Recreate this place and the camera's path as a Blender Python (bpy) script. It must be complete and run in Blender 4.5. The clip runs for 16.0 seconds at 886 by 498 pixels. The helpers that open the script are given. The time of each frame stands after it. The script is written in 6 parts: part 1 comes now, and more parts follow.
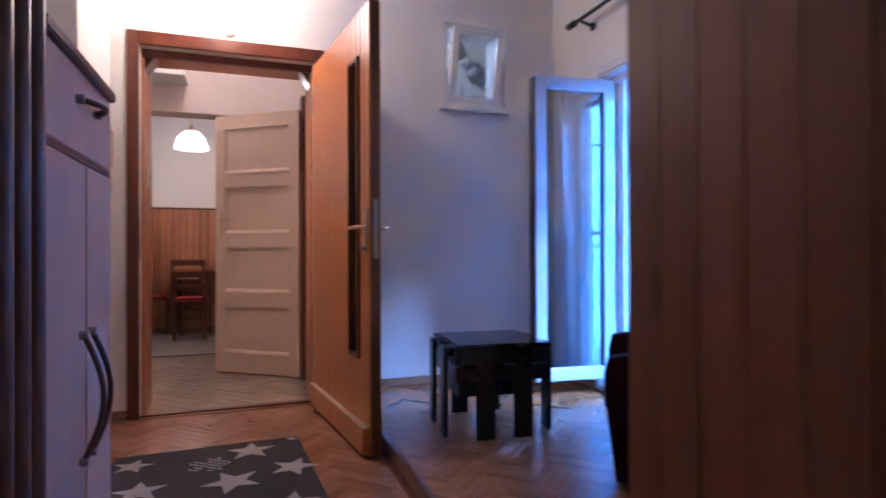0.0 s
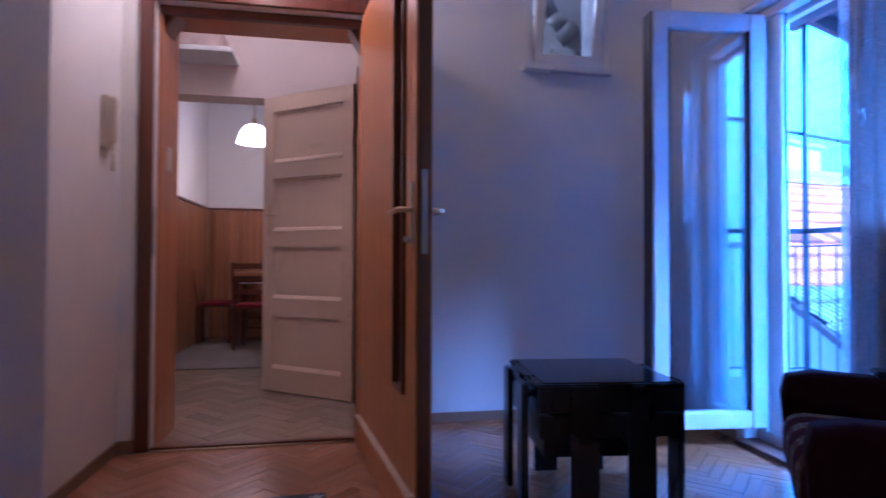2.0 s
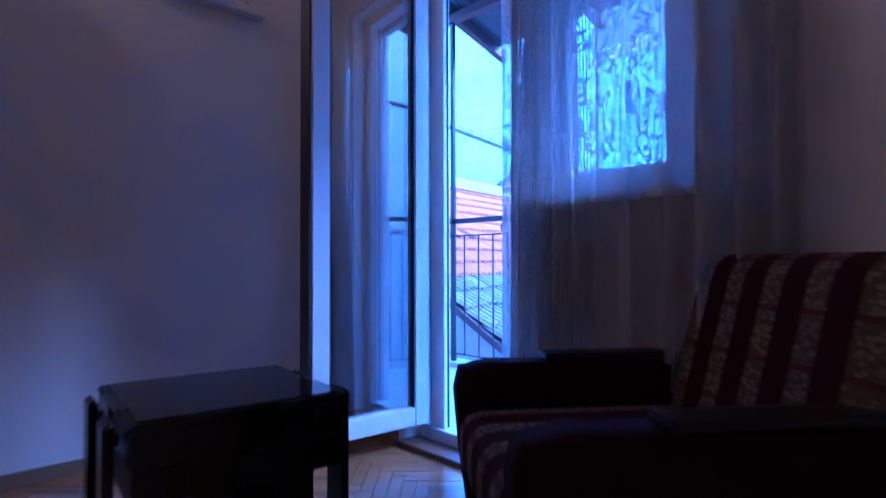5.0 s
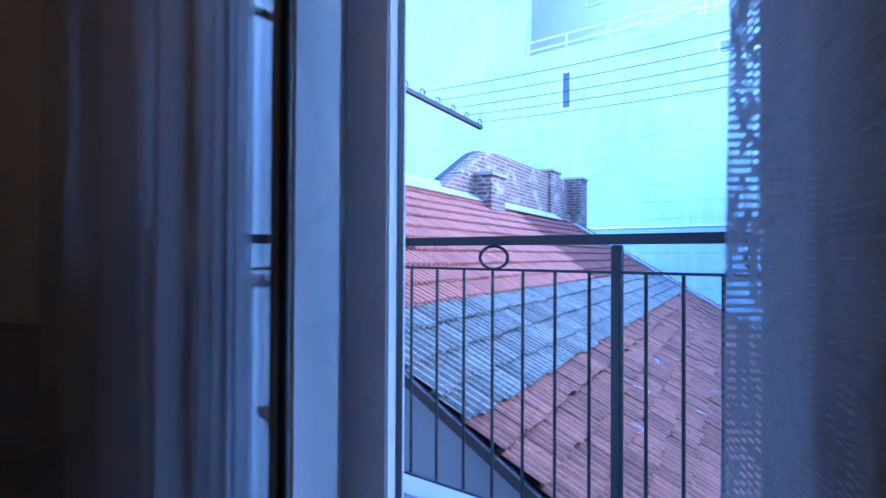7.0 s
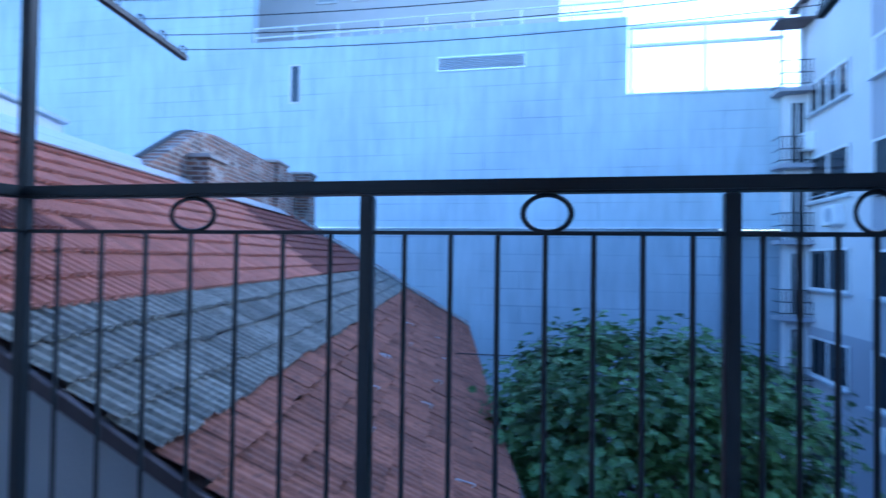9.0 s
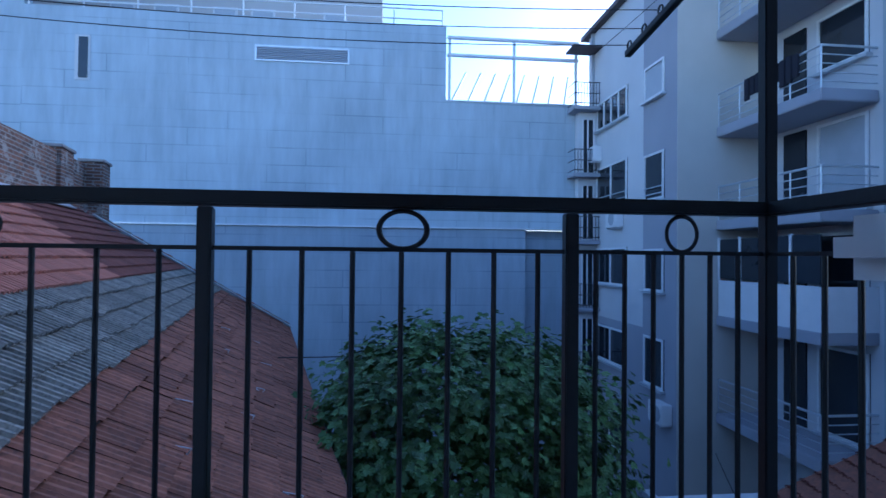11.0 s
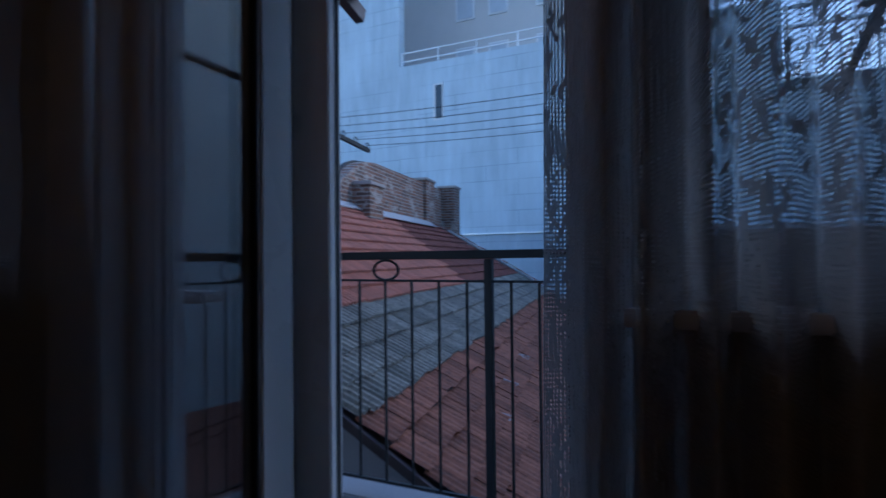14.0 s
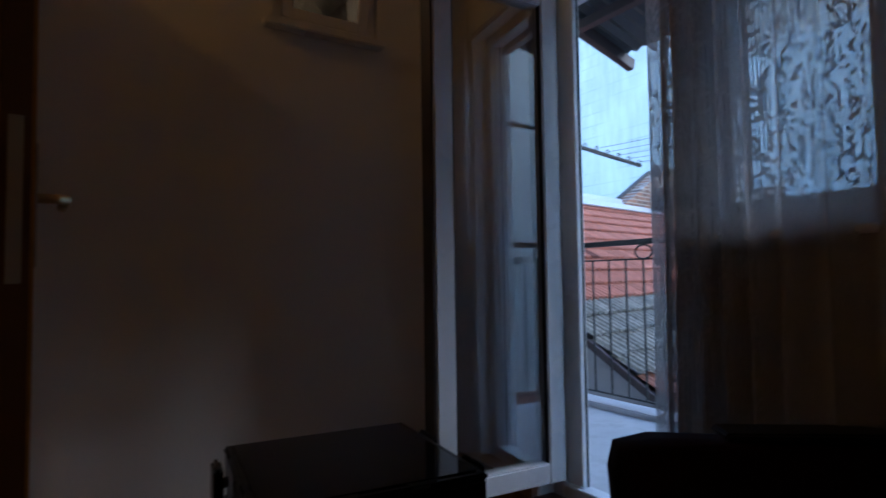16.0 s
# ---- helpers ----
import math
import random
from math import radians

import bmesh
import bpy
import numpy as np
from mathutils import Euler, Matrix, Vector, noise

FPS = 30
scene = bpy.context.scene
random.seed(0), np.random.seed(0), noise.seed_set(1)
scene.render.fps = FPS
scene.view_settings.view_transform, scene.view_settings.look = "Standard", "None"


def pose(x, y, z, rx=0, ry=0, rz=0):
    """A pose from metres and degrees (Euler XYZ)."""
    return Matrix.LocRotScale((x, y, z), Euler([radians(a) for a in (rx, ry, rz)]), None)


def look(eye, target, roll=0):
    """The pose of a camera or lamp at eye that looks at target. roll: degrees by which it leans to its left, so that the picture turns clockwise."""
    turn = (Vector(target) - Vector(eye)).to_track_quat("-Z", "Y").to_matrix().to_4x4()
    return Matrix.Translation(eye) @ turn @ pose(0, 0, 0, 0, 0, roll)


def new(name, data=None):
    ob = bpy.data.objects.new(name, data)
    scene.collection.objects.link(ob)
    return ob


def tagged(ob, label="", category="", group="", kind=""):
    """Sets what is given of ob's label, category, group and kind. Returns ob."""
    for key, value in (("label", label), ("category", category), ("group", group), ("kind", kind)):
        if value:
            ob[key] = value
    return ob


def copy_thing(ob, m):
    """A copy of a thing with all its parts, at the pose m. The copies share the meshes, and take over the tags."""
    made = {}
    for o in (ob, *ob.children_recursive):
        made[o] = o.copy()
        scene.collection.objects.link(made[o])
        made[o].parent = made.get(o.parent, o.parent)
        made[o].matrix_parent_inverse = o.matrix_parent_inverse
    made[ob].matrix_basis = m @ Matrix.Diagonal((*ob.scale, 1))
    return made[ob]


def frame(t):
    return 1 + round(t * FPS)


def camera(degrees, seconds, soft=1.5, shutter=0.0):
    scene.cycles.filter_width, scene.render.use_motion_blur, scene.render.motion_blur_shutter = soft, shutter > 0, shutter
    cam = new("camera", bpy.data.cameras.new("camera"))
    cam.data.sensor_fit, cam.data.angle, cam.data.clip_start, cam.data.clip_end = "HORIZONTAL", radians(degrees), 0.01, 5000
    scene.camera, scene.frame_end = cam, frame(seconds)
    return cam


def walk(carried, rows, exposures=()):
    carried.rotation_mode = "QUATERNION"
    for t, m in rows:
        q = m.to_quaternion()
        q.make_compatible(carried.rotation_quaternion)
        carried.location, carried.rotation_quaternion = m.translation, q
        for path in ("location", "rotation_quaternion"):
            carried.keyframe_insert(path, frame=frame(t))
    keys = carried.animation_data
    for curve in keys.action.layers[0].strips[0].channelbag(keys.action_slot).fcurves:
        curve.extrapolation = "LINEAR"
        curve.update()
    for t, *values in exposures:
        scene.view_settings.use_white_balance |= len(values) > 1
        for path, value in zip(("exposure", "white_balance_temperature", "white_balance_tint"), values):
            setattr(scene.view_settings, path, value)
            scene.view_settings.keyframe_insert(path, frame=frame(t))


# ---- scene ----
cam = camera(75.9, 16.0, shutter=0.5)
PATH = [
    (0, (0.567, -0.256, 1.079), (1.225, 1.633, 1.087), -0.2),
    (0.5, (0.615, 0.031, 1.078), (1.001, 1.993, 1.096), -0.1),
    (1, (0.764, 0.298, 1.07), (0.975, 2.287, 1.095), -0.1),
    (1.5, (0.849, 0.467, 1.047), (1.051, 2.457, 1.079), -0.0),
    (2, (0.901, 0.604, 1.017), (1.262, 2.57, 1.059), 0.2),
    (2.5, (0.95, 0.722, 0.996), (1.706, 2.573, 1.042), 0.1),
    (3, (0.946, 0.764, 0.946), (2.041, 2.437, 0.994), -0.0),
    (3.5, (0.95, 0.762, 0.883), (2.236, 2.293, 0.935), -0.2),
    (4, (0.941, 0.769, 0.834), (2.297, 2.238, 0.89), -0.3),
    (4.2, (0.95, 0.789, 0.834), (2.312, 2.252, 0.889), -0.2),
    (6.5, (2.228, 2.268, 1.198), (3.704, 3.617, 1.218), -0.1),
    (7, (2.48, 2.494, 1.191), (4.035, 3.752, 1.212), 0.3),
    (7.5, (2.675, 2.637, 1.19), (4.359, 3.717, 1.209), 0.2),
    (8, (2.844, 2.69, 1.145), (4.644, 3.561, 1.172), 0.3),
    (8.5, (2.926, 2.714, 1.09), (4.788, 3.444, 1.122), 0.7),
    (9, (2.971, 2.759, 1.069), (4.928, 3.17, 1.107), 0.8),
    (9.5, (3.031, 2.804, 1.103), (5.023, 2.634, 1.144), 0.5),
    (9.6, (3.031, 2.803, 1.123), (5.012, 2.527, 1.155), 0.7),
    (11.8, (2.921, 2.859, 1.11), (4.92, 2.836, 1.159), 0.3),
    (12, (2.875, 2.837, 1.112), (4.866, 3.022, 1.164), 0.4),
    (12.5, (2.817, 2.73, 1.101), (4.793, 3.032, 1.157), 0.5),
    (13, (2.647, 2.639, 1.141), (4.613, 2.998, 1.195), 0.4),
    (13.5, (2.44, 2.548, 1.185), (4.339, 3.174, 1.23), -0.1),
    (14, (2.151, 2.365, 1.226), (3.942, 3.255, 1.264), -0.6),
    (14.5, (1.818, 2.091, 1.232), (3.488, 3.192, 1.271), -0.8),
    (15, (1.535, 1.802, 1.2), (3.104, 3.041, 1.241), -0.4),
    (15.5, (1.319, 1.47, 1.157), (2.631, 2.979, 1.203), -0.2),
    (16, (1.316, 1.365, 1.046), (2.386, 3.053, 1.14), -0.8),
]
EXPOSURE = [(0.0, 5.7, 3330, 17), (1.0, 5.4, 3230, 20), (2.0, 5.1, 3190, 25), (4.2, 4.6, 3200, 33), (6.5, 3.6, 3900, 22), (8.0, 2.6, 4150, 17), (9.0, 2.05, 4300, 12), (9.7, 1.75, 4450, 12), (11.8, 0.75, 4650, 19), (12.5, 0.5, 4680, 20), (13.2, 0.9, 4700, 18), (14.0, 1.05, 4800, 14), (16.0, 2.5, 5250, 10)]
walk(cam, [(t, look(eye, target, roll)) for t, eye, target, roll in PATH], EXPOSURE)

# ---- world, sun and lamps ----
world = bpy.data.worlds.new("world")
scene.world = world
world.use_nodes = True
wn = world.node_tree
sky = wn.nodes.new("ShaderNodeTexSky")
sky.sky_type = "NISHITA"
sky.sun_disc = False
sky.sun_elevation = radians(24)
sky.dust_density = 0.4
sky.sun_rotation = radians(129)
wn.links.new(sky.outputs[0], wn.nodes["Background"].inputs[0])
wn.nodes["Background"].inputs[1].default_value = 0.15
sun = new("sun", bpy.data.lights.new("sun", "SUN"))
sun.data.energy, sun.data.angle, sun.data.color = 0.8, radians(28), (1.0, 0.97, 0.93)
sun.matrix_world = look((0, 0, 0), (-math.sin(radians(129)) * math.cos(radians(24)), -math.cos(radians(129)) * math.cos(radians(24)), -math.sin(radians(24))))


def lamp(name, at, watts, colour, radius):
    ob = new(name, bpy.data.lights.new(name, "POINT"))
    ob.data.energy, ob.data.color, ob.data.shadow_soft_size = watts, colour, radius
    ob.location = at
    return ob


WARM = (1.0, 0.74, 0.46)
lamp("hall_light", (0.42, 3.42, 2.80), 0.78, (1.0, 0.46, 0.12), 0.07)
lamp("corridor_light", (0.2, 4.72, 2.98), 0.12, (1.0, 0.45, 0.10), 0.08)
lamp("kitchen_light", (-0.05, 7.3, 2.30), 0.28, (1.0, 0.45, 0.10), 0.06)
lamp("bathroom_light", (2.1, 4.7, 3.0), 0.7, (1.0, 0.66, 0.34), 0.1)

# ---- materials ----


def nodes(name):
    m = bpy.data.materials.new(name)
    m.use_nodes = True
    t = m.node_tree
    return m, t, t.nodes["Principled BSDF"]


def put(t, kind, **values):
    n = t.nodes.new(kind)
    for k, v in values.items():
        n.inputs[k.replace("_", " ")].default_value = v
    return n


def coords(t, scale=(1, 1, 1), shift=True):
    tc = t.nodes.new("ShaderNodeTexCoord")
    mp = t.nodes.new("ShaderNodeMapping")
    mp.inputs["Scale"].default_value = scale
    t.links.new(tc.outputs["Object"], mp.inputs["Vector"])
    if shift:
        oi = t.nodes.new("ShaderNodeObjectInfo")
        mul = t.nodes.new("ShaderNodeMath")
        mul.operation = "MULTIPLY"
        mul.inputs[1].default_value = 37.0
        t.links.new(oi.outputs["Random"], mul.inputs[0])
        t.links.new(mul.outputs[0], mp.inputs["Location"])
    return mp


def ramp(t, fac, stops):
    r = t.nodes.new("ShaderNodeValToRGB")
    r.color_ramp.elements[0].position, r.color_ramp.elements[0].color = stops[0][0], (*stops[0][1], 1)
    r.color_ramp.elements[1].position, r.color_ramp.elements[1].color = stops[-1][0], (*stops[-1][1], 1)
    for p, c in stops[1:-1]:
        r.color_ramp.elements.new(p).color = (*c, 1)
    t.links.new(fac, r.inputs[0])
    return r


def mix(t, fac, a, b, mode="MIX"):
    n = t.nodes.new("ShaderNodeMix")
    n.data_type, n.blend_type = "RGBA", mode
    for slot, v in ((0, fac), (6, a), (7, b)):
        if isinstance(v, (int, float)):
            n.inputs[slot].default_value = v
        elif isinstance(v, tuple):
            n.inputs[slot].default_value = (*v, 1)
        else:
            t.links.new(v, n.inputs[slot])
    return n.outputs[2]


def bump(t, height, p, strength=0.3, distance=0.01):
    b = put(t, "ShaderNodeBump", Strength=strength, Distance=distance)
    t.links.new(height, b.inputs["Height"])
    t.links.new(b.outputs[0], p.inputs["Normal"])


def dim(c, k):
    return tuple(min(1.0, v * k) for v in c)


def mottled(name, colour, rough=0.7, spread=0.12, fine=60.0, coarse=1.6, relief=0.15, metal=0.0, stain=None, vary=0.0):
    """Paint, plaster, stone or metal: two scales of mottling, fine relief."""
    m, t, p = nodes(name)
    mp = coords(t)
    n1 = put(t, "ShaderNodeTexNoise", Scale=coarse, Detail=5.0)
    n2 = put(t, "ShaderNodeTexNoise", Scale=fine, Detail=3.0)
    for n in (n1, n2):
        t.links.new(mp.outputs[0], n.inputs["Vector"])
    a = ramp(t, n1.outputs[0], [(0.3, dim(colour, 1 - spread)), (0.7, dim(colour, 1 + spread))])
    c = mix(t, 0.25, a.outputs[0], mix(t, n2.outputs[0], dim(colour, 1 - spread), dim(colour, 1 + spread)))
    if stain:
        s = put(t, "ShaderNodeTexNoise", Scale=coarse * 2.3, Detail=8.0, Roughness=0.7)
        t.links.new(mp.outputs[0], s.inputs["Vector"])
        c = mix(t, ramp(t, s.outputs[0], [(0.5, (0, 0, 0)), (0.72, (1, 1, 1))]).outputs[0], c, stain)
    if vary:
        oi = t.nodes.new("ShaderNodeObjectInfo")
        geo = t.nodes.new("ShaderNodeNewGeometry")
        for src in (oi.outputs["Random"], geo.outputs["Random Per Island"]):
            c = mix(t, 1.0, c, ramp(t, src, [(0.0, (1 - vary,) * 3), (1.0, (1.0,) * 3)]).outputs[0], "MULTIPLY")
    t.links.new(c, p.inputs["Base Color"])
    r = ramp(t, n1.outputs[0], [(0.2, (rough * 0.85,) * 3), (0.8, (min(1, rough * 1.15),) * 3)])
    t.links.new(r.outputs[0], p.inputs["Roughness"])
    p.inputs["Metallic"].default_value = metal
    bump(t, n2.outputs[0], p, relief, 0.004)
    return m


def wood(name, dark, light, grain=(1, 1, 1), rough=0.35, knots=0.0, vary=0.35, coat=0.0):
    """Wood with its grain along the stretched axis; each object takes its own tone."""
    m, t, p = nodes(name)
    mp = coords(t, grain)
    n = put(t, "ShaderNodeTexNoise", Scale=9.0, Detail=6.0, Roughness=0.65, Distortion=0.6)
    w = put(t, "ShaderNodeTexNoise", Scale=34.0, Detail=3.0)
    t.links.new(mp.outputs[0], n.inputs["Vector"])
    t.links.new(mp.outputs[0], w.inputs["Vector"])
    c = ramp(t, n.outputs[0], [(0.3, dark), (0.52, tuple((a + b) / 2 for a, b in zip(dark, light))), (0.7, light)]).outputs[0]
    c = mix(t, 0.35, c, mix(t, w.outputs[0], dark, light))
    oi = t.nodes.new("ShaderNodeObjectInfo")
    tone = ramp(t, oi.outputs["Random"], [(0.0, (1 - vary,) * 3), (1.0, (1.0,) * 3)])
    c = mix(t, 1.0, c, tone.outputs[0], "MULTIPLY")
    geo = t.nodes.new("ShaderNodeNewGeometry")
    tone2 = ramp(t, geo.outputs["Random Per Island"], [(0.0, (1 - vary,) * 3), (1.0, (1.0,) * 3)])
    c = mix(t, 1.0, c, tone2.outputs[0], "MULTIPLY")
    if knots:
        k = t.nodes.new("ShaderNodeTexVoronoi")
        k.inputs["Scale"].default_value = knots
        km = coords(t, tuple(0.45 if g < 1 else 1.0 for g in grain))
        t.links.new(km.outputs[0], k.inputs["Vector"])
        spots = ramp(t, k.outputs["Distance"], [(0.05, (1, 1, 1)), (0.13, (0, 0, 0))])
        c = mix(t, spots.outputs[0], c, dim(dark, 0.35))
    t.links.new(c, p.inputs["Base Color"])
    p.inputs["Roughness"].default_value = rough
    p.inputs["Coat Weight"].default_value = coat
    p.inputs["Coat Roughness"].default_value = 0.15
    bump(t, n.outputs[0], p, 0.12, 0.002)
    return m


def glass(name, tint=(1, 1, 1), gloss=1.0):
    m, t, p = nodes(name)
    out = t.nodes["Material Output"]
    tr = put(t, "ShaderNodeBsdfTransparent", Color=(*tint, 1))
    gl = put(t, "ShaderNodeBsdfGlossy", Roughness=0.01)
    fr = put(t, "ShaderNodeLayerWeight", Blend=0.5)
    pw = t.nodes.new("ShaderNodeMath")
    pw.operation = "POWER"
    pw.inputs[1].default_value = 3.5
    mul = t.nodes.new("ShaderNodeMath")
    mul.operation = "MULTIPLY_ADD"
    mul.inputs[1].default_value = 0.75 * gloss
    mul.inputs[2].default_value = 0.05 * gloss
    t.links.new(fr.outputs["Facing"], pw.inputs[0])
    mx = t.nodes.new("ShaderNodeMixShader")
    t.links.new(pw.outputs[0], mul.inputs[0])
    t.links.new(mul.outputs[0], mx.inputs[0])
    t.links.new(tr.outputs[0], mx.inputs[1])
    t.links.new(gl.outputs[0], mx.inputs[2])
    t.links.new(mx.outputs[0], out.inputs[0])
    return m


def glow(name, colour, strength):
    m, t, p = nodes(name)
    p.inputs["Base Color"].default_value = (0.9, 0.9, 0.88, 1)
    p.inputs["Emission Color"].default_value = (*colour, 1)
    p.inputs["Emission Strength"].default_value = strength
    return m


def lace(name):
    """A sheer net curtain: an open mesh of threads with sprigs of woven leaves."""
    m, t, p = nodes(name)
    out = t.nodes["Material Output"]
    uv = t.nodes.new("ShaderNodeTexCoord")

    def most(a, b):
        n = t.nodes.new("ShaderNodeMath")
        n.operation = "MAXIMUM"
        t.links.new(a, n.inputs[0])
        t.links.new(b, n.inputs[1])
        return n.outputs[0]

    threads = []
    for direction, scale in (("X", 44.0), ("Y", 50.0)):
        w = put(t, "ShaderNodeTexWave", Scale=scale, Distortion=0.4, Detail=1.0)
        w.bands_direction = direction
        w.inputs["Detail Scale"].default_value = 0.6
        t.links.new(uv.outputs["UV"], w.inputs["Vector"])
        threads.append(ramp(t, w.outputs["Fac"], [(0.42, (0.12,) * 3), (0.68, (0.95,) * 3)]).outputs[0])
    dens = most(*threads)
    for turn, size, seed in ((34, (72, 25, 1), 0.0), (-40, (74, 27, 1), 3.7), (-4, (150, 7, 1), 8.1)):
        rot = t.nodes.new("ShaderNodeMapping")
        rot.inputs["Rotation"].default_value = (0, 0, radians(turn))
        rot.inputs["Location"].default_value = (seed, seed, 0)
        t.links.new(uv.outputs["UV"], rot.inputs["Vector"])
        mp = t.nodes.new("ShaderNodeMapping")
        mp.inputs["Scale"].default_value = size
        t.links.new(rot.outputs[0], mp.inputs["Vector"])
        leaf = put(t, "ShaderNodeTexVoronoi", Randomness=0.8, Scale=1.0)
        t.links.new(mp.outputs[0], leaf.inputs["Vector"])
        dens = most(dens, ramp(t, leaf.outputs["Distance"], [(0.33, (1.0,) * 3), (0.37, (0, 0, 0))]).outputs[0])
    df = put(t, "ShaderNodeBsdfDiffuse", Color=(0.60, 0.58, 0.57, 1))
    tl = put(t, "ShaderNodeBsdfTranslucent", Color=(0.56, 0.56, 0.56, 1))
    both = t.nodes.new("ShaderNodeMixShader")
    both.inputs[0].default_value = 0.45
    t.links.new(df.outputs[0], both.inputs[1])
    t.links.new(tl.outputs[0], both.inputs[2])
    tr = put(t, "ShaderNodeBsdfTransparent")
    mx = t.nodes.new("ShaderNodeMixShader")
    t.links.new(dens, mx.inputs[0])
    t.links.new(tr.outputs[0], mx.inputs[1])
    t.links.new(both.outputs[0], mx.inputs[2])
    t.links.new(mx.outputs[0], out.inputs[0])
    return m


def striped(name):
    """Woven upholstery: dark wine cloth with beige patterned stripes, across x."""
    m, t, p = nodes(name)
    tc = t.nodes.new("ShaderNodeTexCoord")
    w = put(t, "ShaderNodeTexWave", Scale=2.25, Distortion=0.0)
    w.bands_direction = "X"
    t.links.new(tc.outputs["Object"], w.inputs["Vector"])
    v = put(t, "ShaderNodeTexVoronoi", Scale=70.0)
    b = put(t, "ShaderNodeTexWave", Scale=2.6, Distortion=0.5)
    b.bands_direction = "Z"
    for n in (v, b):
        t.links.new(tc.outputs["Object"], n.inputs["Vector"])
    pale = mix(t, ramp(t, v.outputs["Distance"], [(0.3, (1, 1, 1)), (0.55, (0, 0, 0))]).outputs[0], (0.11, 0.075, 0.04), (0.24, 0.18, 0.10))
    pale = mix(t, ramp(t, b.outputs["Fac"], [(0.95, (0, 0, 0)), (0.98, (1, 1, 1))]).outputs[0], pale, (0.10, 0.04, 0.035))
    stripe = ramp(t, w.outputs["Fac"], [(0.56, (0, 0, 0)), (0.60, (1, 1, 1))])
    c = mix(t, stripe.outputs[0], (0.040, 0.007, 0.011), pale)
    t.links.new(c, p.inputs["Base Color"])
    p.inputs["Roughness"].default_value = 0.95
    p.inputs["Specular IOR Level"].default_value = 0.1
    bump(t, v.outputs["Distance"], p, 0.4, 0.002)
    return m


def render_panels(name, colour):
    """Smooth painted render on large slabs, with faint joints and run marks."""
    m, t, p = nodes(name)
    tc = t.nodes.new("ShaderNodeTexCoord")
    sw = t.nodes.new("ShaderNodeSeparateXYZ")
    cb = t.nodes.new("ShaderNodeCombineXYZ")
    t.links.new(tc.outputs["Object"], sw.inputs[0])
    t.links.new(sw.outputs[1], cb.inputs[0])
    t.links.new(sw.outputs[2], cb.inputs[1])
    br = put(t, "ShaderNodeTexBrick", Scale=1.0, Mortar_Size=0.026, Brick_Width=2.9, Row_Height=0.66, Mortar_Smooth=0.3)
    br.inputs["Color1"].default_value, br.inputs["Color2"].default_value, br.inputs["Mortar"].default_value = (1, 1, 1, 1), (0.93, 0.94, 0.95, 1), (0.72, 0.74, 0.77, 1)
    wob = put(t, "ShaderNodeTexNoise", Scale=0.5, Detail=3.0)
    t.links.new(cb.outputs[0], wob.inputs["Vector"])
    t.links.new(mix(t, 0.012, cb.outputs[0], wob.outputs["Color"], "ADD"), br.inputs["Vector"])
    mp = t.nodes.new("ShaderNodeMapping")
    mp.inputs["Scale"].default_value = (2.2, 0.32, 1)
    t.links.new(cb.outputs[0], mp.inputs["Vector"])
    run = put(t, "ShaderNodeTexNoise", Scale=1.2, Detail=7.0, Roughness=0.6)
    t.links.new(mp.outputs[0], run.inputs["Vector"])
    big = put(t, "ShaderNodeTexNoise", Scale=0.25, Detail=4.0)
    t.links.new(cb.outputs[0], big.inputs["Vector"])
    keep = put(t, "ShaderNodeTexNoise", Scale=0.35, Detail=2.0)
    t.links.new(cb.outputs[0], keep.inputs["Vector"])
    joints = mix(t, ramp(t, keep.outputs[0], [(0.42, (0.10,) * 3), (0.62, (1.0,) * 3)]).outputs[0], (1, 1, 1), br.outputs[0])
    c = mix(t, 1.0, colour, joints, "MULTIPLY")
    c = mix(t, 1.0, c, ramp(t, run.outputs[0], [(0.3, (0.86,) * 3), (0.7, (1.08,) * 3)]).outputs[0], "MULTIPLY")
    c = mix(t, 1.0, c, ramp(t, big.outputs[0], [(0.3, (0.84,) * 3), (0.7, (1.05,) * 3)]).outputs[0], "MULTIPLY")
    t.links.new(c, p.inputs["Base Color"])
    p.inputs["Roughness"].default_value = 0.85
    bump(t, br.outputs["Fac"], p, 0.2, -0.01)
    return m


